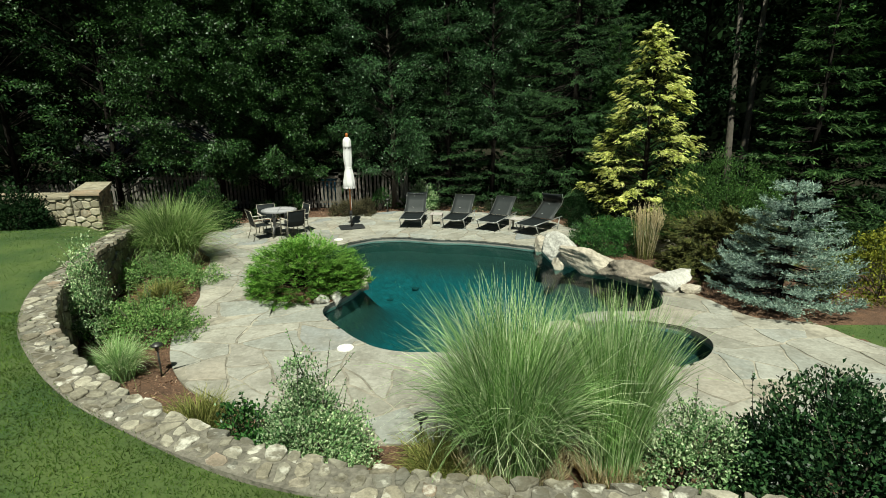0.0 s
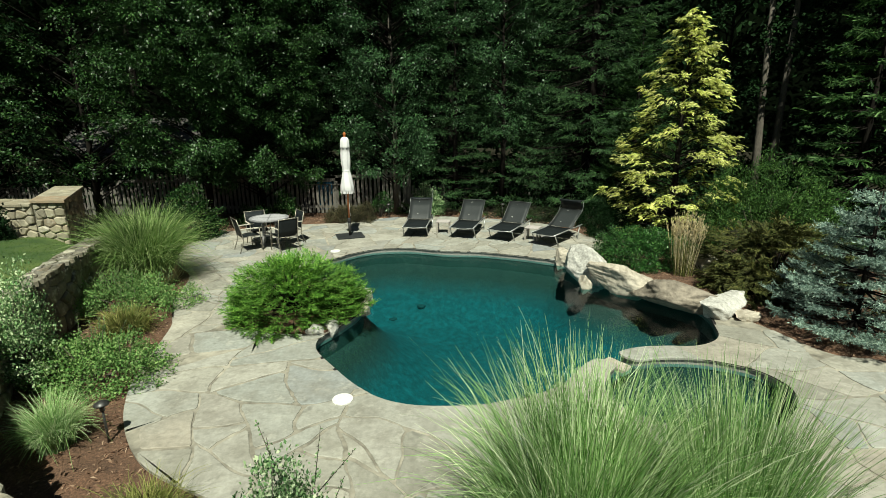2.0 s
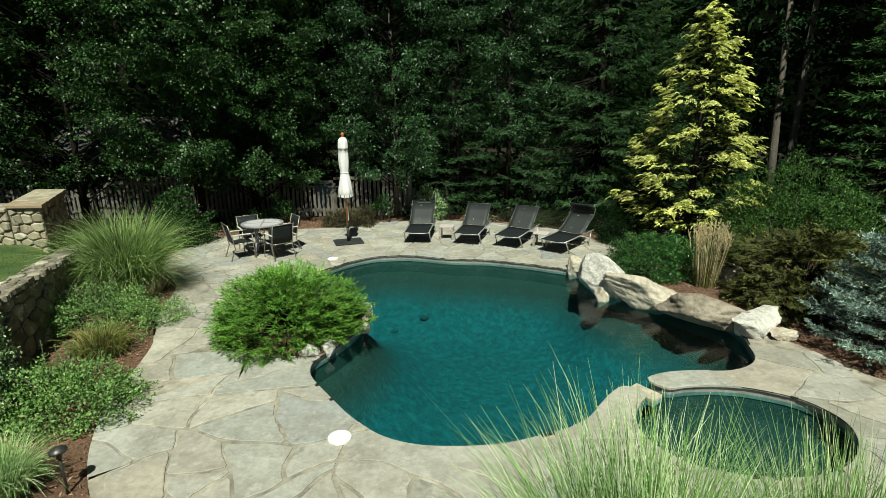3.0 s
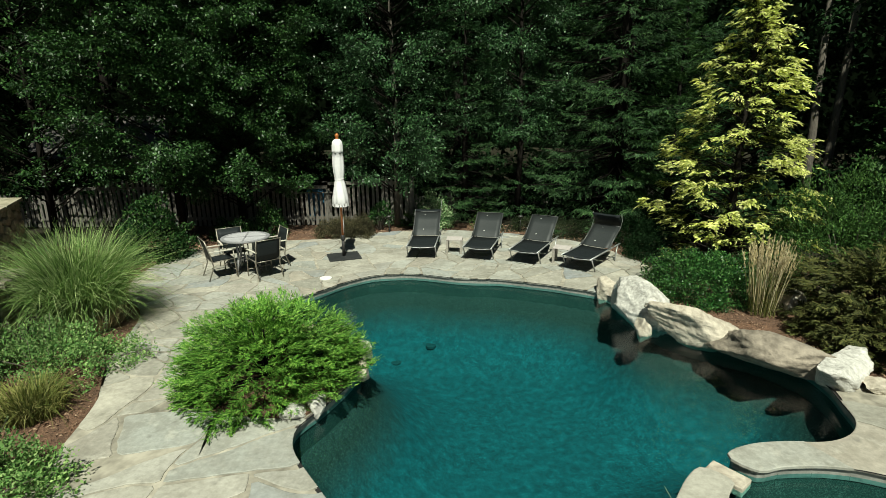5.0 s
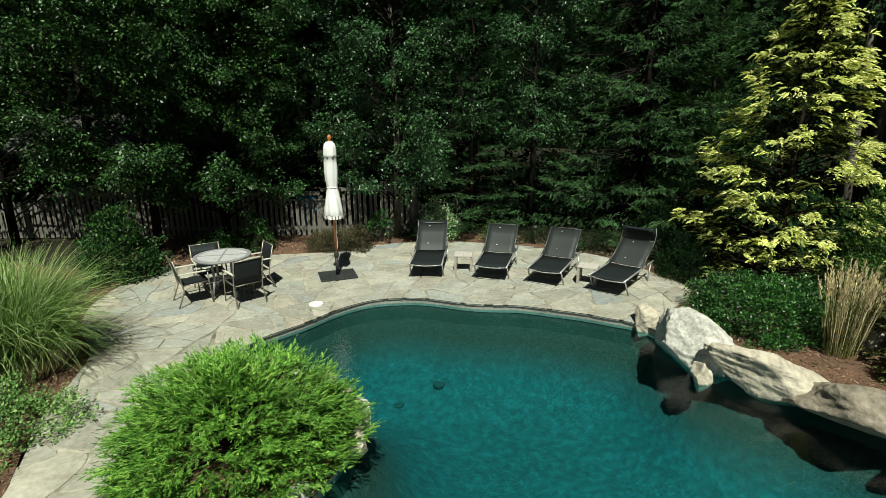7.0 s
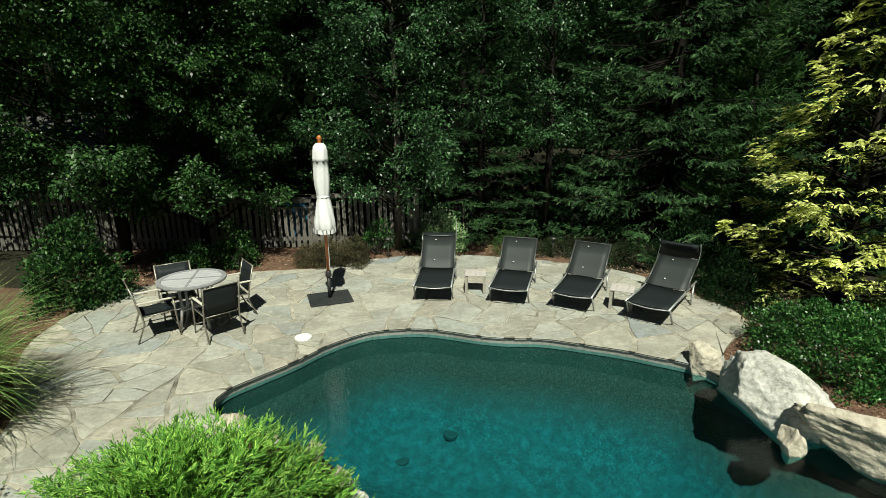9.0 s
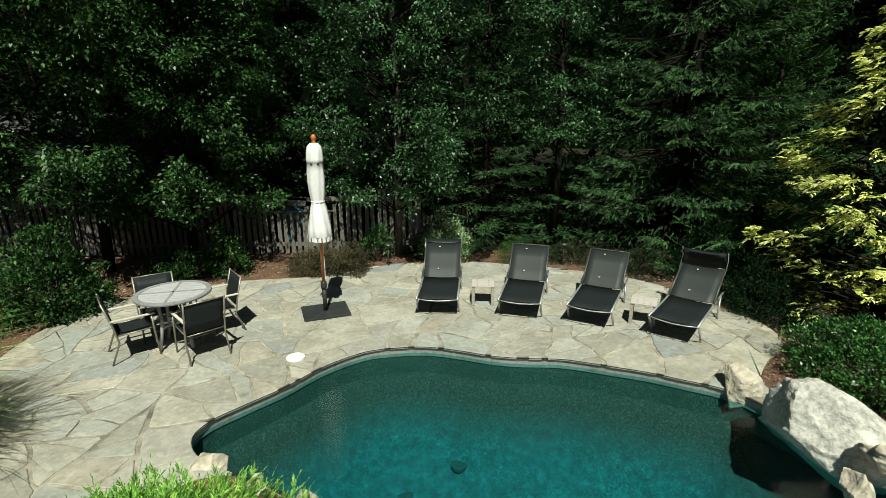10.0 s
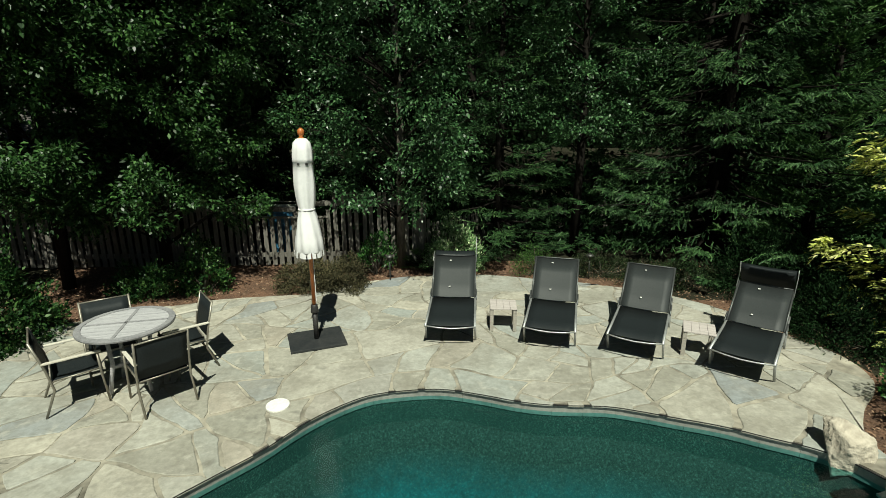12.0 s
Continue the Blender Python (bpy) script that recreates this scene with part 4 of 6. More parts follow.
def feathery(name, rx, ry, h, sprays, mat, seed, where, label, length=0.34, sprigs=24, size=0.055, width=0.2, rise=0.55, category="shrub", low=0.0, bulge=(0.0, 0.0), loose=1.0, tiers=0, arch=0.12, tip=0.45, splay=0.42):
    """A spreading evergreen: plumes that reach outwards in shelves, with shade between the shelves."""
    g = np.random.default_rng(seed)
    bush = thing(name, label, category, where)
    # plumes spread evenly over a dome, drawn together into shelves
    i = np.arange(sprays)
    az = (i * 2.39996 + g.normal(size=sprays) * 0.25) % math.tau
    v = g.permutation(sprays) / sprays
    el = v ** 1.5 * math.pi / 2
    q = np.cos(el) ** 0.8
    z = np.sin(el) ** 0.85
    if tiers:
        shelf = z * tiers + 0.35 * np.sin(az * 2 + seed) + 0.25 * np.sin(az * 5 + seed)
        z = z + 0.62 * (np.round(shelf) - shelf) / tiers
    wob = 1 + bulge[1] * np.cos(az - bulge[0]) + 0.07 * np.sin(az * 3 + seed) + 0.05 * np.sin(az * 7 + seed * 2)
    prad = np.stack([np.cos(az), np.sin(az), np.zeros(sprays)], 1)
    deep = np.where(g.uniform(0, 1, sprays) < 0.3, g.uniform(0.5, 0.75, sprays), g.uniform(0.78, 1.0, sprays))
    root = prad * (q * wob * deep)[:, None] * np.array([rx, ry, 0]) * 0.86
    root[:, 2] = np.maximum(0.04, low + (h - low) * 0.90 * np.clip(z, 0, 1) * deep)
    way = unit(prad * (0.5 + q)[:, None] + np.array([0, 0, 1]) * (rise * (1.2 - 0.5 * q) + 0.35 * (1 - q) ** 2)[:, None] + g.normal(size=(sprays, 3)) * (0.25 + 0.5 * (1 - q) ** 2)[:, None] * loose)
    up = unit(np.array([0, 0, 1.0]) + g.normal(size=(sprays, 3)) * 0.35)
    ln = length * g.uniform(0.55, 1.2, sprays)
    # each plume: an axis with shorter side plumes
    side = unit(np.cross(way, up))
    k = np.tile(np.array([0.0, 0.15, 0.32, 0.50, 0.66]), sprays)
    t = np.repeat(np.arange(sprays), 5)
    sg = np.tile(np.array([0.0, 1, -1, 1, -1]), sprays)
    r2 = root[t] + way[t] * (ln[t] * k)[:, None]
    w2 = unit(way[t] + side[t] * (sg * 0.62)[:, None] + g.normal(size=(len(t), 3)) * 0.10)
    l2 = ln[t] * np.where(sg == 0, 1.0, 0.48 * (1.15 - k))
    corners = fronds(r2, w2, up[t], l2, sprigs, size, width, g, splay, -arch, 0.22, tip, paddle_corners)
    corners[:, 2] = np.maximum(corners[:, 2], 0.012)
    segs = [([(0, 0, 0.02), tuple(root[i] * np.array([0.5, 0.5, 0.55])), tuple(root[i])], 0.014, 0.004) for i in range(0, sprays, max(1, sprays // 60))]
    tagged(branchwork("stemwork", bush, segs, M["shadebark"], "woody stemwork, darkened for the shade inside the bush"), kind="stuff")
    part("foliage", quads_mesh("foliage", corners, mat), None, bush)
    return bush


def grass_clump(name, h, r, base, blades, mat, seed, where, label, width=0.009, arch=1.0, low_mat=None, stalks=0, group="", category="ornamental grass"):
    """Long blades that rise from a tuft and arch over."""
    g = np.random.default_rng(seed)
    clump = thing(name, label, category, where, group)
    az = g.uniform(0, math.tau, blades)
    q = np.sqrt(g.uniform(0, 1, blades))
    root = np.stack([np.cos(az) * q * base, np.sin(az) * q * base, np.zeros(blades)], 1)
    az2 = az + g.normal(size=blades) * 0.85
    out = np.stack([np.cos(az2), np.sin(az2), np.zeros(blades)], 1)
    ln = h * g.uniform(0.55, 1.12, blades)
    reach = r * (0.15 + 0.85 * q) * g.uniform(0.5, 1.1, blades) * ln / h
    side = np.stack([-np.sin(az2), np.cos(az2), np.zeros(blades)], 1)
    side = unit(side + g.normal(size=(blades, 3)) * 0.45)
    droopy = g.uniform(0.4, 1.3, blades)
    steps = 6
    quads_out = []
    last = None
    for i in range(steps + 1):
        s = i / steps
        c = root + out * (reach * (s ** 1.9) * arch)[:, None]
        c[:, 2] += ln * (s - droopy * arch * (reach / ln) * s ** 2.8)
        c += side * (np.sin(s * 3 + az * 5) * 0.02 * s)[:, None]
        w = side * (width * (1 - s ** 2.2) * 0.5 + 0.0006)
        if last is not None:
            quads_out.append(np.stack([last[0] - last[1], last[0] + last[1], c + w, c - w], 1))
        last = (c, w)
    # the corners of each blade run on from one another, blade by blade
    verts = np.stack(quads_out, 1).reshape(-1, 3)
    keep = np.maximum(verts[:, 2], 0.01)
    verts[:, 2] = keep
    part("leafage", strips_mesh("leafage", verts, steps, mat), None, clump)
    if low_mat:
        m = blades // 2
        a = g.uniform(0, math.tau, m)
        qq = np.sqrt(g.uniform(0, 1, m)) * base * 1.1
        p = np.stack([np.cos(a) * qq, np.sin(a) * qq, np.zeros(m)], 1)
        d = unit(np.stack([np.cos(a) * 0.35, np.sin(a) * 0.35, np.ones(m)], 1) + g.normal(size=(m, 3)) * 0.15)
        part("dry_base", quads_mesh("dry_base", leaf_corners(p, d, h * 0.2 * g.uniform(0.5, 1.2, m), 0.011), low_mat), None, clump, "dry straw-coloured lower stems")
    if stalks:
        a = g.uniform(0, math.tau, stalks)
        qq = np.sqrt(g.uniform(0, 1, stalks)) * base
        p = np.stack([np.cos(a) * qq, np.sin(a) * qq, np.zeros(stalks)], 1)
        d = unit(np.stack([np.cos(a) * 0.12, np.sin(a) * 0.12, np.ones(stalks)], 1) + g.normal(size=(stalks, 3)) * 0.05)
        L = h * g.uniform(0.8, 1.1, stalks)
        stem = leaf_corners(p, d, L, 0.008, fold=0.0)
        t = np.repeat(np.arange(stalks), 16)
        k = g.uniform(0.72, 1.0, len(t))
        head = leaf_corners(p[t] + d[t] * (L[t] * k)[:, None], unit(d[t] + ball(len(t), g) * 0.25), 0.06, 0.012)
        part("plumage", quads_mesh("plumage", np.concatenate([stem, head]), M["straw"]), None, clump, "straw-coloured plumes")
    return clump


def strips_mesh(name, verts, steps, mat):
    """Blades of several joined quads: shared edges, so that each blade is one island."""
    v = verts.reshape(-1, steps, 4, 3)
    n = len(v)
    pts = np.empty((n, steps + 1, 2, 3))
    pts[:, :steps, 0], pts[:, :steps, 1] = v[:, :, 0], v[:, :, 1]
    pts[:, steps, 0], pts[:, steps, 1] = v[:, -1, 3], v[:, -1, 2]
    base = np.arange(n)[:, None] * (steps + 1) * 2
    k = np.arange(steps)[None, :] * 2
    f = np.stack([base + k, base + k + 1, base + k + 3, base + k + 2], -1).reshape(-1)
    m = n * steps
    me = bpy.data.meshes.new(name)
    me.vertices.add(n * (steps + 1) * 2)
    me.vertices.foreach_set("co", pts.astype(np.float32).ravel())
    me.loops.add(m * 4)
    me.loops.foreach_set("vertex_index", f.astype(np.int32))
    me.polygons.add(m)
    me.polygons.foreach_set("loop_start", np.arange(0, m * 4, 4, dtype=np.int32))
    me.polygons.foreach_set("loop_total", np.full(m, 4, np.int32))
    me.update()
    me.validate()
    return finish(me, mat, True)


# ---- boulders ----
def boulder(size, at, turn, mat, seed, label, name="boulder", detail=5, cuts=15):
    g = np.random.default_rng(seed)
    bm = bmesh.new()
    bmesh.ops.create_icosphere(bm, subdivisions=detail, radius=1.0)
    planes = [(Vector(v), g.uniform(0.42, 0.78)) for v in ball(cuts, g)]
    for v in bm.verts:
        p = v.co.copy()
        for nrm, d in planes:
            over = p.dot(nrm) - d
            if over > 0:
                p -= nrm * over * 0.97
        w = -abs(noise.noise(p * 6.5 + Vector((seed, seed, 0)))) * 0.055 + noise.noise(p * 1.6 + Vector((seed, 0, 0))) * 0.14 - abs(noise.noise(p * 3.1 + Vector((0, seed, 0)))) * 0.11 + noise.noise(p * 13 + Vector((0, 0, seed))) * 0.028
        p *= 1 + w
        v.co = Vector((p.x * size[0] * 0.66, p.y * size[1] * 0.66, p.z * size[2] * 0.66))
    return solid(name, bm, mat, label, "rock", smooth=True, at=pose(*at, *turn), group="boulders round the pool")


boulder((0.45, 0.42, 0.58), (2.40, 11.97, 0.03), (0, 0, 20), M["rock_tan"], 3, "small tan weathered boulder at the pool edge")
boulder((0.66, 1.22, 0.80), (2.57, 11.00, 0.06), (6, -14, 10), M["rock_pale"], 5, "large pale granite boulder beside the pool")
boulder((0.28, 0.26, 0.36), (2.46, 10.44, 0.0), (0, 0, 50), M["rock_tan"], 8, "small tan stone wedged between boulders")
boulder((1.55, 0.62, 0.50), (3.16, 10.16, 0.12), (0, 8, -24), M["rock_tan"], 12, "long flat tan boulder overhanging the water")
boulder((1.50, 0.74, 0.54), (3.84, 9.42, 0.07), (0, 0, -38), M["rock_brown"], 15, "long brown boulder at the pool edge")
boulder((1.02, 0.66, 0.54), (4.20, 8.88, 0.10), (0, -6, 15), M["rock_pale"], 19, "chunky pale boulder on the patio edge")
boulder((0.36, 0.26, 0.22), (4.48, 8.66, 0.05), (0, 0, 10), M["rock_tan"], 23, "small flat tan stone on the patio")
boulder((0.55, 0.45, 0.50), (5.05, 11.05, 0.15), (0, 0, 10), M["rock_tan"], 27, "tan boulder behind the feather grass")
boulder((0.27, 0.24, 0.26), (-2.20, 8.30, 0.03), (0, 0, 30), M["rock_pale"], 31, "small white rock at the pool edge below the juniper")
boulder((0.26, 0.22, 0.26), (-1.93, 8.50, 0.0), (0, 0, 70), M["rock_pale"], 33, "small white rock at the pool edge below the juniper")
boulder((0.26, 0.32, 0.38), (-1.58, 9.22, 0.0), (0, 0, 10), M["rock_tan"], 35, "small tan rock at the pool edge below the juniper")
boulder((0.26, 0.30, 0.38), (-1.58, 9.66, 0.02), (0, 0, 55), M["rock_pale"], 37, "small white rock at the pool edge below the juniper")
boulder((0.30, 0.28, 0.32), (-1.78, 10.08, -0.04), (0, 0, 15), M["rock_tan"], 38, "small tan rock at the pool edge behind the juniper")
boulder((0.26, 0.24, 0.28), (-2.12, 10.40, -0.04), (0, 0, 15), M["rock_tan"], 39, "small tan rock at the pool edge behind the juniper")
boulder((0.26, 0.22, 0.24), (-2.55, 10.62, -0.04), (0, 0, 15), M["rock_tan"], 40, "small tan rock at the pool edge behind the juniper")
boulder((0.42, 0.28, 0.24), (-3.08, 10.92, -0.03), (0, 0, -20), M["rock_tan"], 41, "flat tan rock at the pool edge behind the juniper")

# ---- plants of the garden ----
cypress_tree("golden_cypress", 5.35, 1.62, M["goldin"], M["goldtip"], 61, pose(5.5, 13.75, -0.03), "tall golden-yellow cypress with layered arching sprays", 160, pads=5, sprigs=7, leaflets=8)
spruce_tree("blue_spruce", 2.12, 1.2, M["blue"], 62, pose(5.8, 8.2, -0.03), "dense silvery blue dwarf spruce beside the patio", 200, finger=0.09, needles=10, needle=0.033, width=0.34, power=0.68, droop=0.10, lift=0.20, twigs=17, per_twig=3, group="", hang=-0.12, whorls=8, ragged=0.28, low=0.02, twig=0.32)
feathery("juniper", 1.18, 1.12, 0.92, 1800, M["juniper"], 63, pose(-2.72, 9.16, -0.02), "bright green spreading juniper at the pool edge", length=0.30, sprigs=14, size=0.038, width=0.21, rise=0.36, bulge=(radians(-35), 0.06), tiers=6, splay=0.36)
feathery("juniper", 0.42, 0.50, 0.52, 260, M["juniper"], 163, pose(-2.04, 9.15, -0.02), "low juniper sprays reaching over the pool edge", length=0.26, sprigs=16, size=0.036, width=0.19, rise=0.34, bulge=(radians(-20), 0.12), tiers=3)
feathery("dwarf_hemlock", 1.5, 1.25, 1.22, 420, M["hemlock"], 64, pose(6.05, 10.45, -0.03), "spreading brown-green weeping hemlock", length=0.42, sprigs=13, size=0.095, width=0.20, rise=0.2, arch=-0.25, tiers=6)
feathery("dwarf_hemlock", 0.75, 0.75, 0.55, 150, M["hemlock"], 65, pose(5.30, 9.85, -0.03), "low brown-green hemlock beside the boulders", length=0.34, sprigs=13, size=0.085, width=0.20, rise=0.2, arch=-0.25, tiers=4)
shrub("yew", 1.75, 1.2, 2.12, 36000, 560, 0.05, M["yew"], 66, pose(6.85, 12.1, -0.03), "dark green yew mound behind the hemlock", spread=0.17, width=0.36)
shrub("boxwood", 1.0, 1.0, 0.70, 26000, 480, 0.04, M["box"], 67, pose(4.22, 12.05, -0.03), "glossy green boxwood mound behind the boulders", spread=0.12)
shrub("yellow_shrub", 1.1, 0.9, 1.35, 9000, 240, 0.05, M["yellowleaf"], 68, pose(7.75, 8.35, -0.03), "yellow-green leafy shrub beside the lawn", spread=0.17)
grass_clump("feather_grass", 1.15, 0.36, 0.19, 110, M["tanblade"], 69, pose(4.55, 10.95, -0.03), "straw-coloured upright feather reed grass", width=0.007, stalks=105, arch=0.8)
grass_clump("maiden_grass", 1.75, 1.30, 0.46, 4200, M["greenblade"], 70, pose(-6.05, 10.75, -0.03), "large arching clump of green maiden grass", width=0.012, low_mat=M["straw"], group="maiden grass")
grass_clump("maiden_grass", 1.84, 0.98, 0.38, 4600, M["blade"], 71, pose(0.60, 3.96, -0.03), "large arching clump of green maiden grass by the wall", width=0.0085, low_mat=M["straw"], group="maiden grass")
grass_clump("maiden_grass", 1.74, 0.52, 0.26, 2900, M["blade"], 72, pose(1.50, 3.92, -0.03), "upright clump of green maiden grass by the wall", width=0.0085, low_mat=M["straw"], group="maiden grass")
shrub("catmint", 0.95, 0.72, 0.56, 12000, 300, 0.036, M["catmint"], 73, pose(-5.5, 9.4, -0.03), "grey-green catmint mound in the mulch bed", spread=0.12, spikes=26, group="catmint mounds", category="perennial")
shrub("catmint", 0.85, 0.64, 0.56, 12000, 300, 0.036, M["catmint"], 74, pose(-4.62, 7.05, -0.03), "grey-green catmint mound in the mulch bed", spread=0.12, spikes=22, group="catmint mounds", category="perennial")
grass_clump("daylily", 0.50, 0.42, 0.30, 800, M["tanblade"], 75, pose(-5.05, 8.42, -0.03), "low olive-green daylily clump with tan leaves", width=0.011, category="perennial")
grass_clump("fountain_grass", 0.62, 0.46, 0.16, 1500, M["blade"], 76, pose(-4.12, 5.72, -0.03), "small fine tuft of green fountain grass", width=0.005, group="fountain grass")
grass_clump("fountain_grass", 0.48, 0.40, 0.24, 800, M["tanblade"], 77, pose(-2.62, 4.62, -0.03), "small olive tuft of fountain grass by the wall", width=0.007, group="fountain grass")
grass_clump("fountain_grass", 0.44, 0.42, 0.26, 1100, M["tanblade"], 78, pose(-0.05, 3.92, -0.03), "small olive tuft of fountain grass by the wall", width=0.007, group="fountain grass")
shrub("euonymus", 0.52, 0.42, 0.80, 12000, 260, 0.030, M["varieg"], 79, pose(-1.22, 4.02, -0.03), "variegated cream and green euonymus by the wall", spread=0.11, spikes=10, group="variegated euonymus")
shrub("euonymus", 0.27, 0.25, 1.22, 5000, 120, 0.030, M["varieg"], 179, pose(-1.24, 4.05, -0.03), "tall shoot of variegated euonymus by the wall", spread=0.10, spikes=6, group="variegated euonymus")
shrub("euonymus", 0.35, 0.28, 0.55, 2200, 70, 0.045, M["box"], 80, pose(-1.85, 4.22, -0.03), "small green euonymus by the wall", spread=0.11, spikes=5, group="variegated euonymus")
shrub("euonymus", 0.42, 0.42, 0.80, 7500, 200, 0.034, M["varieg"], 81, pose(2.08, 3.72, -0.03), "variegated cream and green euonymus by the wall", spread=0.12, spikes=8, group="variegated euonymus")
shrub("euonymus", 0.26, 0.34, 1.42, 7000, 170, 0.033, M["varieg"], 82, pose(-5.12, 6.75, -0.03), "tall variegated euonymus growing against the wall", spread=0.12, spikes=9, low=0.25, group="variegated euonymus")
shrub("holly", 1.05, 0.70, 1.08, 26000, 420, 0.043, M["holly"], 83, pose(3.22, 3.40, -0.03), "large glossy dark green holly by the wall", spread=0.16, spikes=16)
shrub("hydrangea", 0.80, 0.72, 1.22, 11000, 230, 0.060, M["hydrangea"], 84, pose(-6.95, 14.55, -0.03), "leafy green hydrangea beside the patio", spread=0.16)
shrub("hydrangea", 0.34, 0.32, 0.92, 2600, 70, 0.055, M["hydrangea"], 85, pose(-4.98, 16.42, -0.03), "small leafy shrub behind the table", spread=0.15)
shrub("hydrangea", 0.58, 0.40, 0.52, 3800, 100, 0.055, M["hydrangea"], 86, pose(-5.8, 16.25, -0.03), "low leafy shrub behind the table", spread=0.15)
shrub("spirea", 0.46, 0.38, 0.56, 11000, 240, 0.030, M["brownleaf"], 87, pose(-3.28, 16.42, -0.03), "olive-brown spirea mound behind the umbrella", spread=0.10)
shrub("spirea", 0.44, 0.38, 0.54, 11000, 240, 0.030, M["brownleaf"], 88, pose(-2.68, 16.45, -0.03), "olive-brown spirea mound behind the umbrella", spread=0.10)
shrub("rose", 0.36, 0.30, 0.72, 1700, 44, 0.055, M["box"], 89, pose(-2.20, 17.2, -0.03), "open green rose bush with bare stems", spread=0.13, low=0.2)
shrub("variegated_dogwood", 0.62, 0.42, 0.85, 3800, 110, 0.06, M["varieg"], 90, pose(-0.75, 17.45, -0.03), "pale variegated shrub behind the loungers", spread=0.15)
shrub("low_spruce_mound", 0.45, 0.35, 0.50, 3000, 90, 0.035, M["yew"], 91, pose(0.75, 17.05, -0.03), "dark low evergreen mound behind the loungers", spread=0.12, width=0.3)
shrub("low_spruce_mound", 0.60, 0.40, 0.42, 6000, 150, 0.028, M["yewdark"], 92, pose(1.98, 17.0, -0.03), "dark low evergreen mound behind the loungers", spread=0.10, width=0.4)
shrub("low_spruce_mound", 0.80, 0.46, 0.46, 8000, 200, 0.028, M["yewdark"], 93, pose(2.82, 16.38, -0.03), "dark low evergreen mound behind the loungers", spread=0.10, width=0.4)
feathery("creeping_juniper", 0.5, 0.3, 0.32, 70, M["yew"], 94, pose(-1.32, 17.6, -0.03), "low creeping juniper by the fence", length=0.25, sprigs=10, size=0.05, width=0.24)

# dark mounds added to fill the deep shade beside lounger and spruce
shrub("low_spruce_mound", 0.95, 1.1, 0.95, 12000, 260, 0.05, M["woods"], 96, pose(4.3, 15.75, -0.03), "large evergreen mound, coloured for the shade of the spruce", spread=0.18, width=0.3)
shrub("low_spruce_mound", 0.55, 0.8, 0.72, 8000, 190, 0.05, M["woods"], 97, pose(4.12, 14.25, -0.03), "evergreen mound beside the lounger, coloured as in deep shade", spread=0.16, width=0.3)

# ---- trees behind ----
spruce_tree("spruce", 6.8, 1.65, M["spruce"], 101, pose(0.2, 18.3, -0.05), "green spruce with level boughs behind the loungers", 180, finger=0.095, power=0.62, droop=0.12, lift=0.12, twigs=20, per_twig=5, needles=2, needle=0.04, whorls=17, hang=0.1, core=0.2)
spruce_tree("spruce", 12.5, 3.1, M["spruce"], 102, pose(4.55, 18.1, -0.05), "tall dark spruce with drooping twigs", 430, finger=0.105, power=0.58, droop=0.28, lift=0.22, twigs=27, per_twig=5, needles=2, needle=0.045, hang=0.4, ragged=0.42, core=0.22, low=0.012)
spruce_tree("cedar", 5.9, 1.35, M["cedar"], 103, pose(5.6, 16.9, -0.05), "slender bright green cedar behind the golden cypress", 190, power=0.8, droop=-0.25, lift=0.1, twigs=15, per_twig=4, needles=4, needle=0.05, group="cedars", hang=-0.1, core=0.18)
spruce_tree("hemlock_tree", 6.6, 2.0, M["cedar"], 104, pose(9.9, 13.6, -0.05), "green hemlock tree beyond the yew", 210, finger=0.16, power=0.75, droop=0.1, lift=0.1, twigs=13, per_twig=4, needles=2, needle=0.065, group="cedars", hang=0.2, whorls=18, core=0.2)
spruce_tree("hemlock_tree", 4.6, 1.7, M["spruce"], 105, pose(10.4, 10.2, -0.05), "dark green hemlock tree beside the lawn", 150, finger=0.16, power=0.75, droop=0.15, lift=0.15, twigs=13, per_twig=3, needles=8, needle=0.065, group="cedars", whorls=14)

leafy_tree("maple_tree", 13.0, 3.1, 1.8, 150, M["leaf"], M["shadebark"], 111, 0.074, "dark green maple with small glossy leaves", pose(-7.35, 16.6, -0.05), per_twig=56)
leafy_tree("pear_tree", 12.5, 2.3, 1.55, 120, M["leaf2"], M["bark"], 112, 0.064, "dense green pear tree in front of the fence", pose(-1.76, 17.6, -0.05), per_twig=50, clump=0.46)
leafy_tree("maple_tree", 13.5, 2.5, 1.35, 150, M["leaf"], M["shadebark"], 113, 0.070, "dense dark green maple in front of the fence", pose(-5.9, 17.05, -0.05), per_twig=56)
leafy_tree("pear_tree", 12.5, 1.3, 2.4, 70, M["leaf2"], M["shadebark"], 114, 0.064, "slender green pear tree between the spruces", pose(1.75, 18.2, -0.05), per_twig=44)
leafy_tree("maple_tree", 13.0, 2.9, 1.2, 60, M["leaf"], M["shadebark"], 116, 0.085, "open dark green maple beyond the corner wall", pose(-11.2, 17.2, -0.05), per_twig=26)
b1 = leafy_tree("maple_tree", 13.5, 3.1, 1.0, 60, M["woods"], M["shadebark"], 115, 0.15, "maple deep in the wood, leaves coloured as in shade", pose(-6.4, 22.0, -0.05), per_twig=10)
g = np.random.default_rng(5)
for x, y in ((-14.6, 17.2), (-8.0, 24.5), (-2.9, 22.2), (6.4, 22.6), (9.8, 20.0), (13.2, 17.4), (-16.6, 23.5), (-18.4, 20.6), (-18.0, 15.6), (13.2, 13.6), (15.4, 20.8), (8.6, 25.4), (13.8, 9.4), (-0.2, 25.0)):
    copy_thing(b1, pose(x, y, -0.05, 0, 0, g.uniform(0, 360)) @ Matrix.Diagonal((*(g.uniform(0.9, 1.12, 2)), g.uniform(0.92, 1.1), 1)))
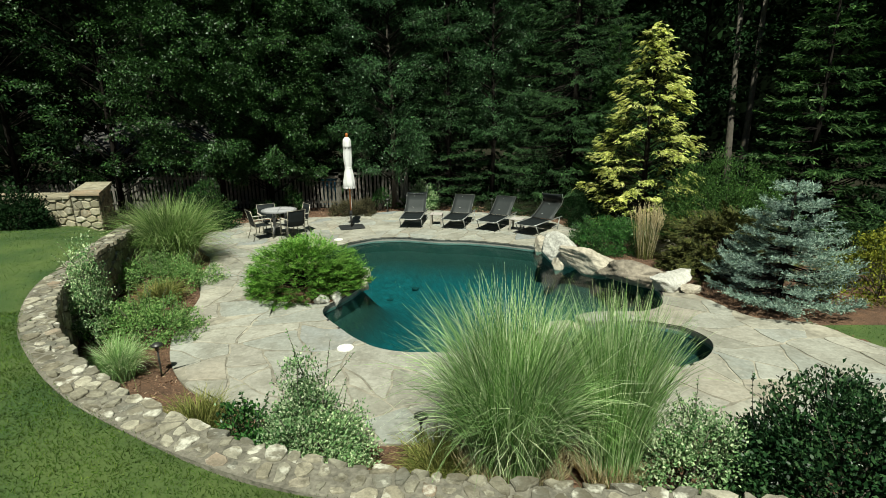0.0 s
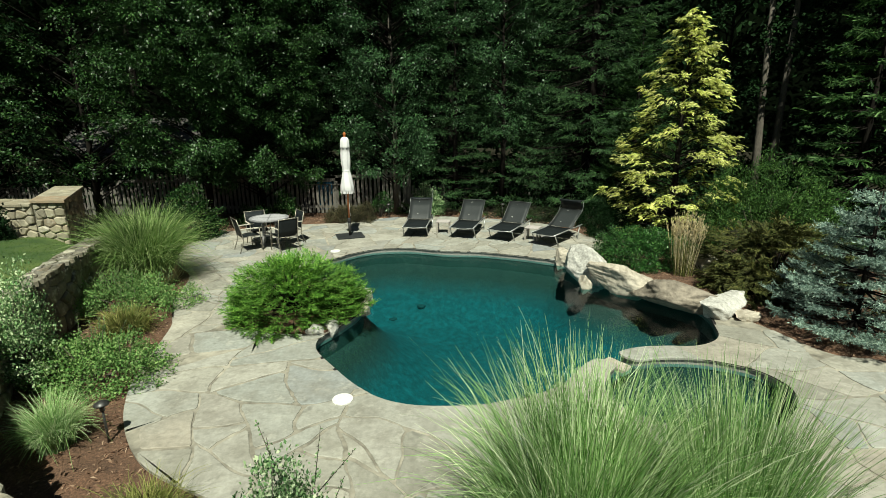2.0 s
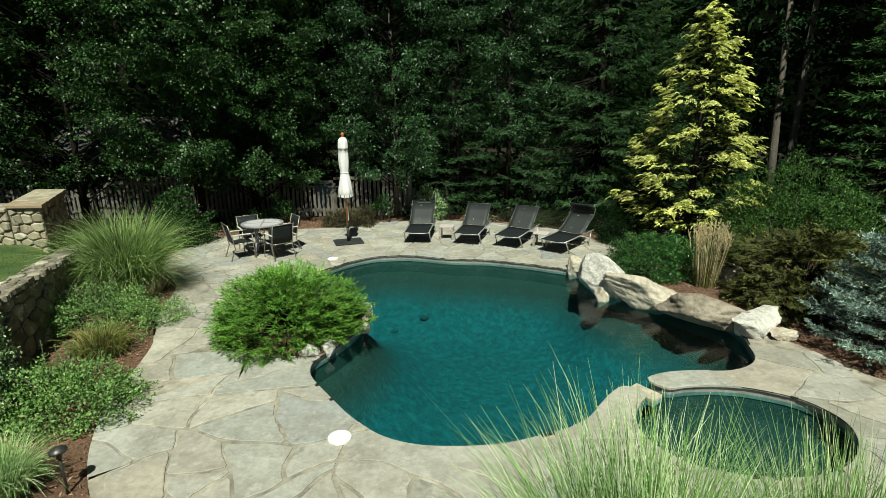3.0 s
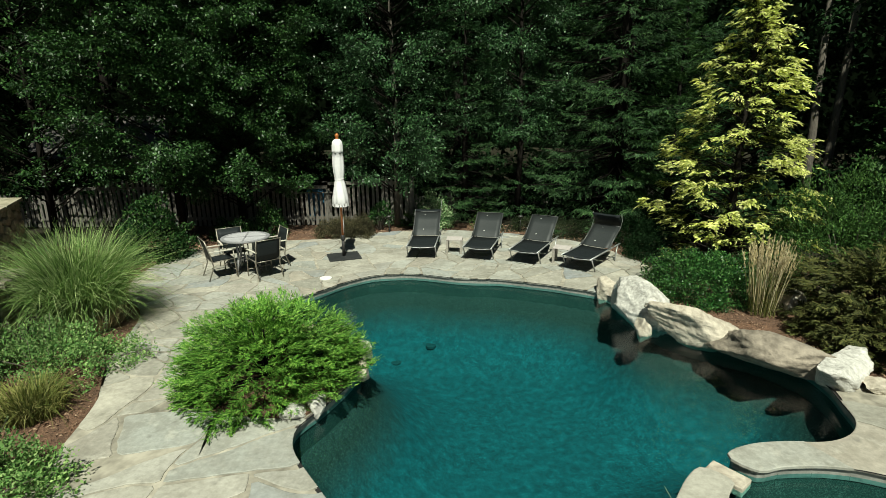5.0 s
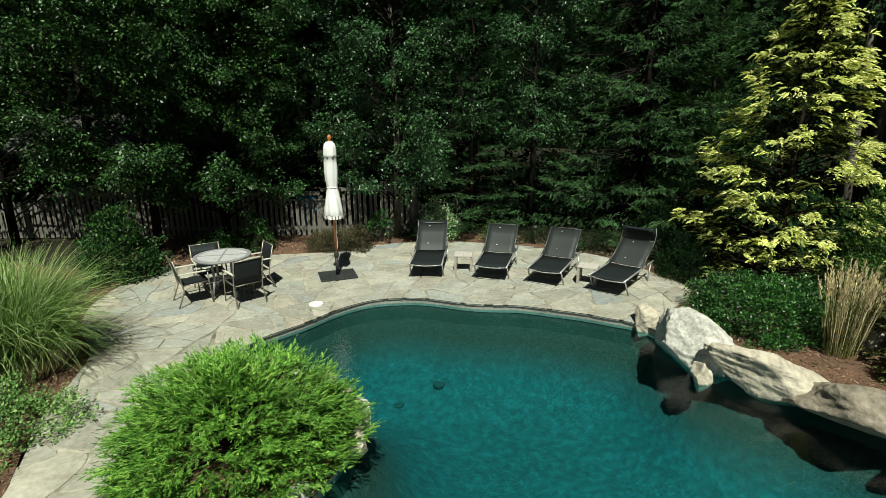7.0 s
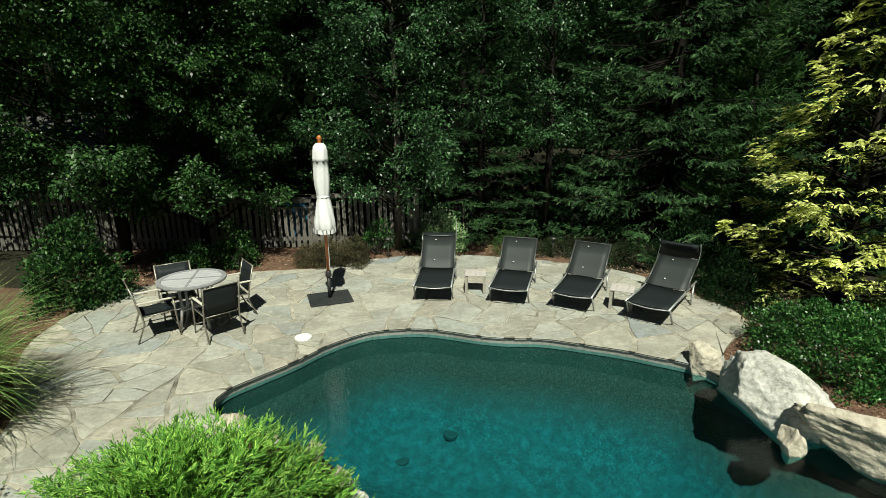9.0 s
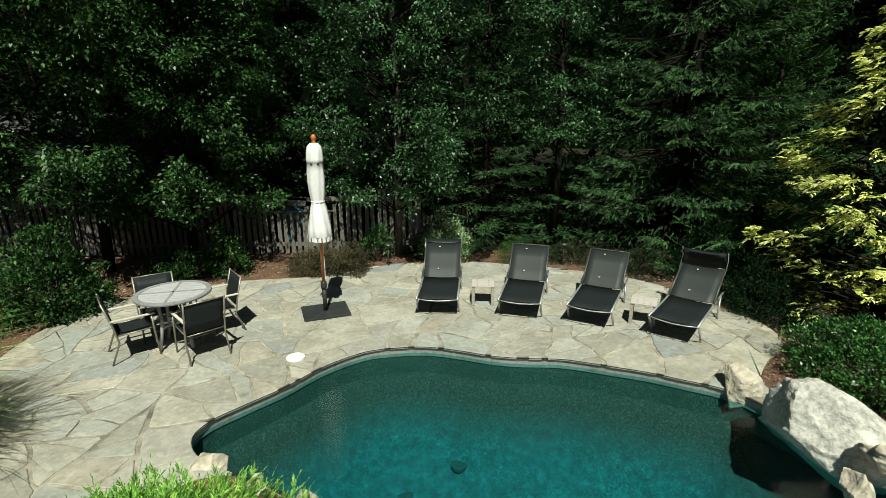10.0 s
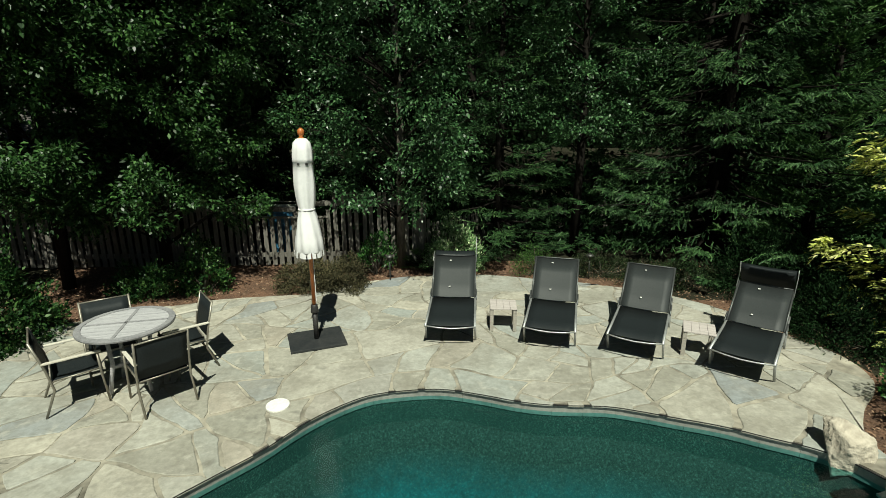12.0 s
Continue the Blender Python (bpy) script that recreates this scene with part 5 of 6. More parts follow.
shrub("lawn_edge_shrub", 0.85, 0.5, 0.95, 6000, 160, 0.07, M["woods"], 95, pose(-10.0, 11.45, 0.62), "dark leafy shrub in front of the corner wall", spread=0.18)

# the deep wood beyond: a dense belt of leaves
m = 40000
u = g.uniform(0, 1, m)
ang = radians(-25) + u * radians(230)
rad = 25 + g.uniform(0, 5, m)
z = g.uniform(0, 1, m) ** 0.9 * 15
p = np.stack([np.cos(ang) * rad * 1.05, 5 + np.sin(ang) * rad, z], 1)
p += 1.6 * np.sin(p[:, [1, 2, 0]] * 0.9)
p = p[(p[:, 0] < -22) | (p[:, 0] > -9) | (p[:, 1] < 19) | (p[:, 2] > 2.6)]      # an open lane towards the house
m = len(p)
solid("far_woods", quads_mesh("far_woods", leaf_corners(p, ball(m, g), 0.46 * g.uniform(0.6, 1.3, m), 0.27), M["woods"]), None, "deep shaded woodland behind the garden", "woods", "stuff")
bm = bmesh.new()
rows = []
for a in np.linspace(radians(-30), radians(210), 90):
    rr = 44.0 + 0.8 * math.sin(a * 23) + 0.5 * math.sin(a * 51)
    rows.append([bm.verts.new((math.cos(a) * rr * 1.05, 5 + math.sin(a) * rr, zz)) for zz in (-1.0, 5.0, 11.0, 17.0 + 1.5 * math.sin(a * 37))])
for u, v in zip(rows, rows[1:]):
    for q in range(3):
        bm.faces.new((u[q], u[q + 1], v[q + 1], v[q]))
solid("backdrop", bm, M["wood_shade"], "wall of distant trees behind the wood, its deep shade put into the colour", "backdrop", "structure", smooth=True)
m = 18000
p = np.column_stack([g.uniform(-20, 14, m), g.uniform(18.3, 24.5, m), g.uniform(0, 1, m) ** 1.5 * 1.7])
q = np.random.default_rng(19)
# more shade-dark leaves beyond the cypress, to darken the ground there
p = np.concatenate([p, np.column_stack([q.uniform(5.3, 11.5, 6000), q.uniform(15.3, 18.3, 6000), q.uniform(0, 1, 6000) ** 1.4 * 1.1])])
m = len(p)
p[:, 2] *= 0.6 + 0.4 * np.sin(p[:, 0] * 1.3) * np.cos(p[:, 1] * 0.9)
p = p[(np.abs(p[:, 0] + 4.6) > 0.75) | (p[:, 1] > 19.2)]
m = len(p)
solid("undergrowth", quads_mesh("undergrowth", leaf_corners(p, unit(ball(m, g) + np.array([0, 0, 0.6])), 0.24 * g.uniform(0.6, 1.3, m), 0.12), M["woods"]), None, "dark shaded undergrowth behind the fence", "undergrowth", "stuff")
woods_trunks = [(-13.5, 24.0), (-10.2, 25.2), (-7.0, 26.0), (-3.6, 25.4), (0.2, 25.0), (16.0, 17.0)]
for x, y in woods_trunks:
    bm = bmesh.new()
    tube(bm, [(0, 0, -0.2), (0.06, 0.03, 3.0), (g.uniform(-0.3, 0.3), 0.1, 7.0), (g.uniform(-0.6, 0.6), 0.2, 13.0)], 0.19, 10, 0.09)
    trunk = thing("woodland_tree", "tall bare grey trunk in the shaded wood", "tree", pose(x, y, -0.05), "woodland trees")
    part("trunk", bm, M["shadebark"], trunk, smooth=True)
    m = 1500
    o = ball(m, g)
    pp = o * (g.uniform(0.3, 1, m) ** 0.5)[:, None] * np.array([2.4, 2.4, 3.0]) + np.array([0, 0, 10.5])
    part("crown", quads_mesh("crown", leaf_corners(pp, ball(m, g), 0.3, 0.18), M["woods"]), None, trunk)

for x, lean_x in ((10.15, -0.14), (10.62, 0.03)):
    bm = bmesh.new()
    tube(bm, [(0, 0, -0.2), (lean_x * 0.5, 0.02, 1.8), (lean_x, 0.05, 3.6), (lean_x * 2.2, 0.1, 8.0)], 0.15, 10, 0.07)
    trunk = thing("woodland_tree", "pale slender trunk at the edge of the wood", "tree", pose(x, 18.0, -0.05), "woodland trees")
    part("trunk", bm, M["bark"], trunk, smooth=True)
    m = 700
    o = ball(m, g)
    part("crown", quads_mesh("crown", leaf_corners(o * (g.uniform(0.3, 1, m) ** 0.5)[:, None] * np.array([1.4, 1.4, 1.8]) + np.array([lean_x * 2.2, 0.1, 8.6]), ball(m, g), 0.24, 0.14), M["woods"]), None, trunk)

# ---- the fence ----
fence = thing("fence", "weathered grey wooden picket fence", "fence", pose(0, 17.75, -0.05))


def fence_height(x):
    return np.interp(x, [-10.4, -10.2, -4.66, -4.56, -3.15, -3.05, -1.3, -1.2], [0.98, 1.36, 1.36, 0.98, 0.98, 1.46, 1.46, 0.8])


FENCE = [(-15.6, 0.0), (-1.35, 0.0), (0.6, 2.0), (7.5, 2.1)]     # along the patio, then set back behind the spruces
pickets = {}
for (xa, ya), (xb, yb) in zip(FENCE, FENCE[1:]):
    run = math.hypot(xb - xa, yb - ya)
    turn = math.degrees(math.atan2(yb - ya, xb - xa))
    for s in np.arange(0.06, run, 0.135):
        x, y = xa + (xb - xa) * s / run, ya + (yb - ya) * s / run
        hh = round(float(fence_height(x)) / 0.02) * 0.02
        if hh not in pickets:
            bm = bmesh.new()
            box(bm, (0.092, 0.02, hh - 0.05), (0, 0, 0.05 + (hh - 0.05) / 2))
            for v in bm.verts:
                if v.co.z > hh - 0.01 and abs(v.co.x) > 0.03:
                    v.co.x *= 0.75
            pickets[hh] = to_mesh("picket", bm, M["fence"])
        part("picket", pickets[hh], None, fence, at=pose(x, y + g.normal() * 0.003, g.normal() * 0.008, 0, g.normal() * 0.7, turn))
    bays = max(1, round(run / 2.4))
    for k in range(bays):
        x, y = xa + (xb - xa) * k / bays, ya + (yb - ya) * k / bays
        place = pose(x, y, 0, 0, 0, turn)
        hh = float(fence_height(x + 0.3)) + 0.1
        bm = bmesh.new()
        box(bm, (0.11, 0.11, hh), (0, 0.07, hh / 2), bevel=0.008)
        part("fence_post", bm, M["fence"], fence, at=place)
        for zz in (0.25, float(fence_height(x + 1.2)) - 0.22):
            bm = bmesh.new()
            box(bm, (run / bays - 0.02, 0.04, 0.085), (run / bays / 2, 0.034, zz))
            part("rail", bm, M["fence"], fence, at=place)
bm = bmesh.new()
box(bm, (1.46, 0.10, 0.03), (-3.85, 0.02, 0.985), bevel=0.005)
part("cap_rail", bm, M["fence"], fence)
bm = bmesh.new()
tube(bm, [(-5.0, 0.06, 1.30), (-3.6, 0.06, 1.275), (-2.2, 0.06, 1.32)], 0.008, 6)
part("wire", bm, M["fence"], fence, "slack wire above the boards")

# ---- things beyond the fence ----
house = thing("house", "tan neighbouring house with white-trimmed windows, seen through the trees", "house", pose(-17.0, 33.0, -2.6, 0, 0, 8))
bm = bmesh.new()
box(bm, (9.0, 6.0, 3.6), (0, 0, 1.8))
part("wall", bm, M["housewall"], house)
bm = bmesh.new()
rv = [bm.verts.new(c) for c in ((-4.9, -3.5, 3.55), (4.9, -3.5, 3.55), (4.9, 3.5, 3.55), (-4.9, 3.5, 3.55), (-4.9, 0, 5.6), (4.9, 0, 5.6))]
for f in ((0, 1, 5, 4), (2, 3, 4, 5), (1, 2, 5), (3, 0, 4), (3, 2, 1, 0)):
    bm.faces.new([rv[q] for q in f])
part("roof", bm, M["houseroof"], house)
for wx in (-2.9, -0.9, 1.3, 3.2):
    bm = bmesh.new()
    box(bm, (1.15, 0.1, 1.5), (wx, -3.03, 2.3))
    win = part("window", bm, M["whitetrim"], house, "white window frame")
    for dx in (-0.27, 0.27):
        bm = bmesh.new()
        box(bm, (0.44, 0.06, 1.26), (wx + dx, -3.07, 2.3))
        part("pane", bm, M["darkglass"], win)
cart = thing("storage_box", "blue plastic box with a white lid behind the fence", "box", pose(-4.28, 18.75, -0.05))
bm = bmesh.new()
box(bm, (0.52, 0.4, 0.98), (0, 0, 0.49), bevel=0.03)
part("body", bm, M["bluebin"], cart)
bm = bmesh.new()
box(bm, (0.56, 0.44, 0.05), (0, 0, 1.0), bevel=0.02)
part("lid", bm, M["whitetrim"], cart, "white lid")


# ---- furniture ----
def lounger(at, shade, label, top_y=1.215, top_z=0.795):
    ob = thing("sun_lounger", label, "sun lounger", at, "sun loungers")
    w = 0.31
    for s in (-1, 1):
        bm = bmesh.new()
        tube(bm, [(s * w, -0.26, 0.30), (s * w, 0.3, 0.31), (s * w, 0.95, 0.32), (s * w, 1.28, 0.325)], 0.016)
        part("side_rail", bm, M["alu"], ob, smooth=True)
        for y0, y1 in ((-0.20, 0.0), (1.15, 1.02)):
            bm = bmesh.new()
            tube(bm, [(s * w * 1.0, y0, 0.31), (s * w * 1.04, y1, 0.0)], 0.014)
            part("leg", bm, M["alu"], ob, smooth=True)
        bm = bmesh.new()
        tube(bm, [(s * (w - 0.005), 0.68, 0.335), (s * (w - 0.005), top_y, top_z)], 0.013)
        part("back_rail", bm, M["graphite"], ob, smooth=True)
        bm = bmesh.new()
        tube(bm, [(s * (w + 0.016), 0.62, 0.325), (s * (w + 0.016), 0.80, 0.40), (s * (w + 0.016), 0.86, 0.345)], 0.010)
        part("hinge_bracket", bm, M["graphite"], ob, "dark folding bracket", True)
    for y, z in ((-0.255, 0.30), (1.03, 0.06), (top_y - 0.005, top_z)):
        bm = bmesh.new()
        tube(bm, [(-w, y, z), (-w / 2, y - (0.022 if y < 0 else 0), z - (0.012 if y < 0 else 0)), (0, y - (0.03 if y < 0 else 0), z - (0.018 if y < 0 else 0)), (w / 2, y - (0.022 if y < 0 else 0), z - (0.012 if y < 0 else 0)), (w, y, z)], 0.009)
        part("crossbar", bm, M["alu"] if y < 0 else M["graphite"], ob, smooth=True)
    bm = bmesh.new()
    sheet(bm, [(-0.24, 0.305), (0.05, 0.292), (0.35, 0.296), (0.66, 0.325)], 0.295)
    part("seat", bm, M["sling"], ob, "black mesh sling", True)
    bm = bmesh.new()
    sheet(bm, [(0.68, 0.335)] + [(0.68 + (top_y - 0.68) * k, 0.335 + (top_z - 0.335) * k - 0.012 * math.sin(math.pi * k)) for k in (0.33, 0.66, 1.0)], 0.292)
    part("backrest", bm, M["slingback"], ob, "grey mesh sling", True)
    for k in (0.23, 0.86):
        z = 0.335 + (top_z - 0.335) * k
        bm = bmesh.new()
        box(bm, (0.026, 0.004, 0.011), (-0.06, 0.68 + (top_y - 0.68) * k - 0.012, z + 0.010), Matrix.Rotation(radians(-49), 3, "X"))
        part("tag", bm, M["lid"], ob, "small white tag")
    if shade:
        up = shade == "raised"
        bm = bmesh.new()
        sheet(bm, [(top_y + 0.07, top_z - 0.01), (top_y - 0.01, top_z + 0.12), (top_y - 0.12, top_z + 0.235), (top_y - 0.06, top_z + 0.26)] if up else [(top_y - 0.02, top_z + 0.005), (top_y + 0.08, top_z + 0.035), (top_y + 0.20, top_z + 0.015)], 0.30)
        part("sunshade", bm, M["sling"], ob, "black fabric sunshade on thin arms", True)
        for s in (-1, 1):
            bm = bmesh.new()
            tube(bm, [(s * 0.318, top_y - 0.1, top_z - 0.07), (s * 0.318, top_y + 0.02, top_z + 0.12), (s * 0.318, top_y + (-0.05 if up else 0.08), top_z + 0.27)] if s > 0 or up else [(s * 0.318, top_y - 0.1, top_z - 0.07), (s * 0.318, top_y + 0.06, top_z + 0.04)], 0.006)
            part("shade_arm", bm, M["alu"], ob, smooth=True)
    return ob


def sheet(bm, line, half, thick=0.006, across=6):
    """A stretched cloth along a line in the y-z plane, a little slack in the middle."""
    rows = []
    for y, z in line:
        rows.append([bm.verts.new((half * (2 * k / across - 1), y, z - 0.012 * (1 - (2 * k / across - 1) ** 2))) for k in range(across + 1)])
    for a, b in zip(rows, rows[1:]):
        for k in range(across):
            bm.faces.new((a[k], a[k + 1], b[k + 1], b[k]))
    geo = bmesh.ops.extrude_face_region(bm, geom=bm.faces[:])["geom"]
    bmesh.ops.translate(bm, verts=[v for v in geo if isinstance(v, bmesh.types.BMVert)], vec=(0, 0.002, thick))
    return bm


M["slingback"] = plain("grey_sling", (0.020, 0.024, 0.025), (0.033, 0.037, 0.037), 50.0, 0.55, relief=0.3, distance=0.002, shine=0.3)
for x, y, dx, dy, turn, shade, label in ((-0.955, 14.35, 0.638, -0.059, 0.5, "folded", "black mesh sun lounger with aluminium frame and folded sunshade"),
                                   (0.305, 14.187, 0.632, -0.096, 8.5, "", "black mesh sun lounger with aluminium frame and raised back"),
                                   (1.295, 13.87, 0.583, -0.25, 6.0, "", "black mesh sun lounger with aluminium frame and raised back"),
                                   (2.32, 13.36, 0.529, -0.317, 9.5, "raised", "black mesh sun lounger with raised sunshade, turned towards the pool")):
    lounger(pose(x, y, 0.0, 0, 0, math.degrees(math.atan2(dy, dx)) - turn), shade, label, *((1.27, 0.70) if shade == "raised" else ()))


def side_table(at):
    ob = thing("side_table", "small weathered grey teak side table beside the loungers", "side table", at, "side tables")
    for k in range(4):
        bm = bmesh.new()
        box(bm, (0.0765, 0.30, 0.022), (-0.117 + 0.078 * k, 0, 0.415), bevel=0.004)
        part("slat", bm, M["paleteak"], ob)
    for sx in (-1, 1):
        for sy in (-1, 1):
            bm = bmesh.new()
            box(bm, (0.042, 0.042, 0.402), (sx * 0.135, sy * 0.12, 0.201), bevel=0.004)
            part("leg", bm, M["teak"], ob)
        bm = bmesh.new()
        box(bm, (0.03, 0.20, 0.05), (sx * 0.135, 0, 0.375))
        part("apron", bm, M["teak"], ob)
    return ob


side_table(pose(-0.22, 14.72, 0, 0, 0, -6) @ Matrix.Diagonal((1.15, 1.15, 0.78, 1)))
side_table(pose(2.06, 13.86, 0, 0, 0, -26) @ Matrix.Diagonal((1.15, 1.15, 0.78, 1)))


def chair(at, label):
    ob = thing("patio_chair", label, "chair", at, "chairs round the table")
    w = 0.27
    for s in (-1, 1):
        bm = bmesh.new()
        tube(bm, [(s * w, 0.27, 0.0), (s * w, 0.24, 0.35), (s * w, 0.23, 0.62)], 0.013)
        part("front_leg", bm, M["chairframe"], ob, smooth=True)
        bm = bmesh.new()
        tube(bm, [(s * w, -0.32, 0.0), (s * w, -0.20, 0.30), (s * w, -0.24, 0.55), (s * w, -0.33, 0.90)], 0.013)
        part("back_post", bm, M["chairframe"], ob, smooth=True)
        bm = bmesh.new()
        box(bm, (0.042, 0.54, 0.022), (s * w, -0.0, 0.632), bevel=0.008)
        part("armrest", bm, M["armrest"], ob, "pale flat armrest")
        bm = bmesh.new()
        tube(bm, [(s * (w - 0.02), -0.21, 0.40), (s * (w - 0.02), 0.25, 0.42)], 0.010)
        part("seat_rail", bm, M["chairframe"], ob, smooth=True)
    for y, z in ((0.25, 0.41), (-0.205, 0.395), (0.255, 0.16), (-0.328, 0.885)):
        bm = bmesh.new()
        tube(bm, [(-w, y, z), (w, y, z)], 0.010)
        part("crossbar", bm, M["chairframe"], ob, smooth=True)
    bm = bmesh.new()
    sheet(bm, [(-0.20, 0.405), (-0.05, 0.395), (0.12, 0.402), (0.25, 0.425)], 0.245)
    part("seat", bm, M["sling"], ob, "black mesh sling", True)
    bm = bmesh.new()
    sheet(bm, [(-0.225, 0.44), (-0.25, 0.58), (-0.285, 0.73), (-0.325, 0.885)], 0.255)
    part("backrest", bm, M["sling"], ob, "black mesh sling", True)
    return ob


M["armrest"] = plain("pale_armrest", (0.48, 0.45, 0.38), (0.60, 0.57, 0.49), 6.0, 0.6, relief=0.1)
TABLE = (-4.47, 13.38)
for x, y, fx, fy, label in ((-4.92, 13.12, 0.80, 0.60, "sling patio chair pulled out beside the table"), (-4.04, 13.08, -0.68, 0.73, "sling patio chair with its back to the pool"),
                            (-4.10, 13.78, -0.8, -0.6, "sling patio chair at the far side of the table"), (-4.86, 13.68, 0.55, -0.83, "sling patio chair facing the pool behind the table")):
    chair(pose(x, y, 0, 0, 0, math.degrees(math.atan2(fy, fx)) - 90) @ Matrix.Scale(0.9, 4), label)
table = thing("patio_table", "round weathered grey teak patio table with an umbrella hole", "table", pose(*TABLE, 0, 0, 0, 12) @ Matrix.Diagonal((0.93, 0.93, 1, 1)))
for k in range(10):
    y0, y1 = -0.5 + 0.1 * k + 0.003, -0.4 + 0.1 * k - 0.003
    bm = bmesh.new()
    prof = []
    for q in range(9):
        yy = y0 + (y1 - y0) * q / 8
        prof.append((math.sqrt(max(0.0004, 0.432 ** 2 - yy * yy)) if abs(yy) < 0.431 else 0.01, yy))
    if max(p[0] for p in prof) < 0.05:
        continue
    loop = [(a, b) for a, b in prof] + [(-a, b) for a, b in prof[::-1]]
    top = [bm.verts.new((a, b, 0.735)) for a, b in loop]
    f = bm.faces.new(top)
    ext = bmesh.ops.extrude_face_region(bm, geom=[f])["geom"]
    bmesh.ops.translate(bm, verts=[v for v in ext if isinstance(v, bmesh.types.BMVert)], vec=(0, 0, -0.022))
    part("slat", bm, M["tabletop"], table)
bm = bmesh.new()
rim = [(0.436, 0.708), (0.436, 0.738), (0.50, 0.738), (0.505, 0.722), (0.50, 0.706)]
rr = [[bm.verts.new((r * math.cos(a), r * math.sin(a), z)) for r, z in rim] for a in np.linspace(0, math.tau, 48, endpoint=False)]
for a, b in zip(rr, rr[1:] + rr[:1]):
    for q in range(5):
        bm.faces.new((a[q], b[q], b[(q + 1) % 5], a[(q + 1) % 5]))
part("rim", bm, M["tablerim"], table, "darker grey rim")
for a in (0, 90):
    bm = bmesh.new()
    box(bm, (0.86, 0.035, 0.008), (0, 0, 0.736), Matrix.Rotation(radians(a), 3, "Z"), 0.002)
    part("batten", bm, M["tablerim"], table, "darker cross batten")
for a in range(4):
    c, s = math.cos(radians(45 + 90 * a)), math.sin(radians(45 + 90 * a))
    bm = bmesh.new()
    tube(bm, [(0.30 * c, 0.30 * s, 0.0), (0.22 * c, 0.22 * s, 0.35), (0.24 * c, 0.24 * s, 0.712)], 0.024)
    part("leg", bm, M["tabletop"], table, smooth=True)
for a in (45, 135):
    bm = bmesh.new()
    c, s = math.cos(radians(a)), math.sin(radians(a))
    box(bm, (0.46, 0.04, 0.03), (0, 0, 0.30 + (0.03 if a > 90 else 0)), Matrix.Rotation(radians(a), 3, "Z"))
    part("stretcher", bm, M["tabletop"], table)

umbrella = thing("patio_umbrella", "closed white canvas umbrella on a wooden pole with iron base", "umbrella", pose(-2.71, 14.38, 0, 0, 0, 19))
bm = bmesh.new()
box(bm, (0.70, 0.57, 0.035), (0, 0, 0.018), bevel=0.006)
part("base_plate", bm, M["rusty"], umbrella, "flat dark iron plate")
bm = bmesh.new()
tube(bm, [(0, 0, 0.03), (0, 0, 0.42)], 0.033, 12)
part("base_tube", bm, M["black"], umbrella, "black iron tube", True)
bm = bmesh.new()
lathe(bm, [(0.046, 0.40), (0.05, 0.415), (0.048, 0.45), (0.042, 0.50), (0.034, 0.51)], 20)
part("collar", bm, M["black"], umbrella, "black clamp collar", True)
bm = bmesh.new()
tube(bm, [(0, 0, 0.42), (0, 0, 1.5), (0, 0, 2.58)], 0.024, 12)
part("pole", bm, M["orange_wood"], umbrella, "varnished reddish wooden pole", True)
bm = bmesh.new()
tube(bm, [(0.03, -0.012, 0.55), (0.03, -0.012, 1.3)], 0.004, 6)
part("cord", bm, M["canvas"], umbrella, "thin white pull cord")


def folds(a, z):
    k = np.interp(z, [1.18, 1.7, 2.2, 2.6], [0.06, 0.035, 0.04, 0.02])
    return 1 + k * math.sin(8 * a + 1.6 * math.sin(z * 4)) + 0.04 * math.sin(3 * a + z * 5)


bm = bmesh.new()
lathe(bm, [(0.03, 1.26), (0.165, 1.22), (0.175, 1.24), (0.165, 1.36), (0.14, 1.52), (0.115, 1.66), (0.095, 1.74), (0.098, 1.78), (0.115, 1.90), (0.122, 2.05), (0.118, 2.2), (0.115, 2.316), (0.122, 2.322), (0.121, 2.36), (0.117, 2.46), (0.10, 2.54), (0.06, 2.585), (0.03, 2.59)], 64, folds)
canopy = part("canopy", bm, M["canvas"], umbrella, "furled white canvas", True)
bm = bmesh.new()
for k in range(18):
    a = k * math.tau / 18
    r = 0.168 * folds(a, 1.2)
    box(bm, (0.045, 0.006, 0.075), (r * math.cos(a), r * math.sin(a), 1.20), Matrix.Rotation(a + math.pi / 2, 3, "Z"), 0.002)
tagged(part("valance", bm, M["canvas"], canopy, "scalloped white hem"), kind="stuff")
bm = bmesh.new()
lathe(bm, [(0.100, 1.738), (0.105, 1.75), (0.100, 1.762)], 32)
part("tie", bm, M["canvas"], canopy, "canvas tie band", True)
for k in range(8):
    a = k * math.tau / 8 + 0.2
    r = 0.121 * folds(a, 2.30)
    bm = bmesh.new()
    box(bm, (0.03, 0.008, 0.026), (r * math.cos(a), r * math.sin(a), 2.30), Matrix.Rotation(a + math.pi / 2, 3, "Z"), 0.003)
    part("vent_tie", bm, M["bronze"], canopy, "small dark tie")
bm = bmesh.new()
lathe(bm, [(0.03, 2.585), (0.034, 2.60), (0.022, 2.612), (0.036, 2.635), (0.042, 2.66), (0.034, 2.69), (0.012, 2.71)], 20)
part("finial", bm, M["orange_wood"], umbrella, "turned wooden finial", True)


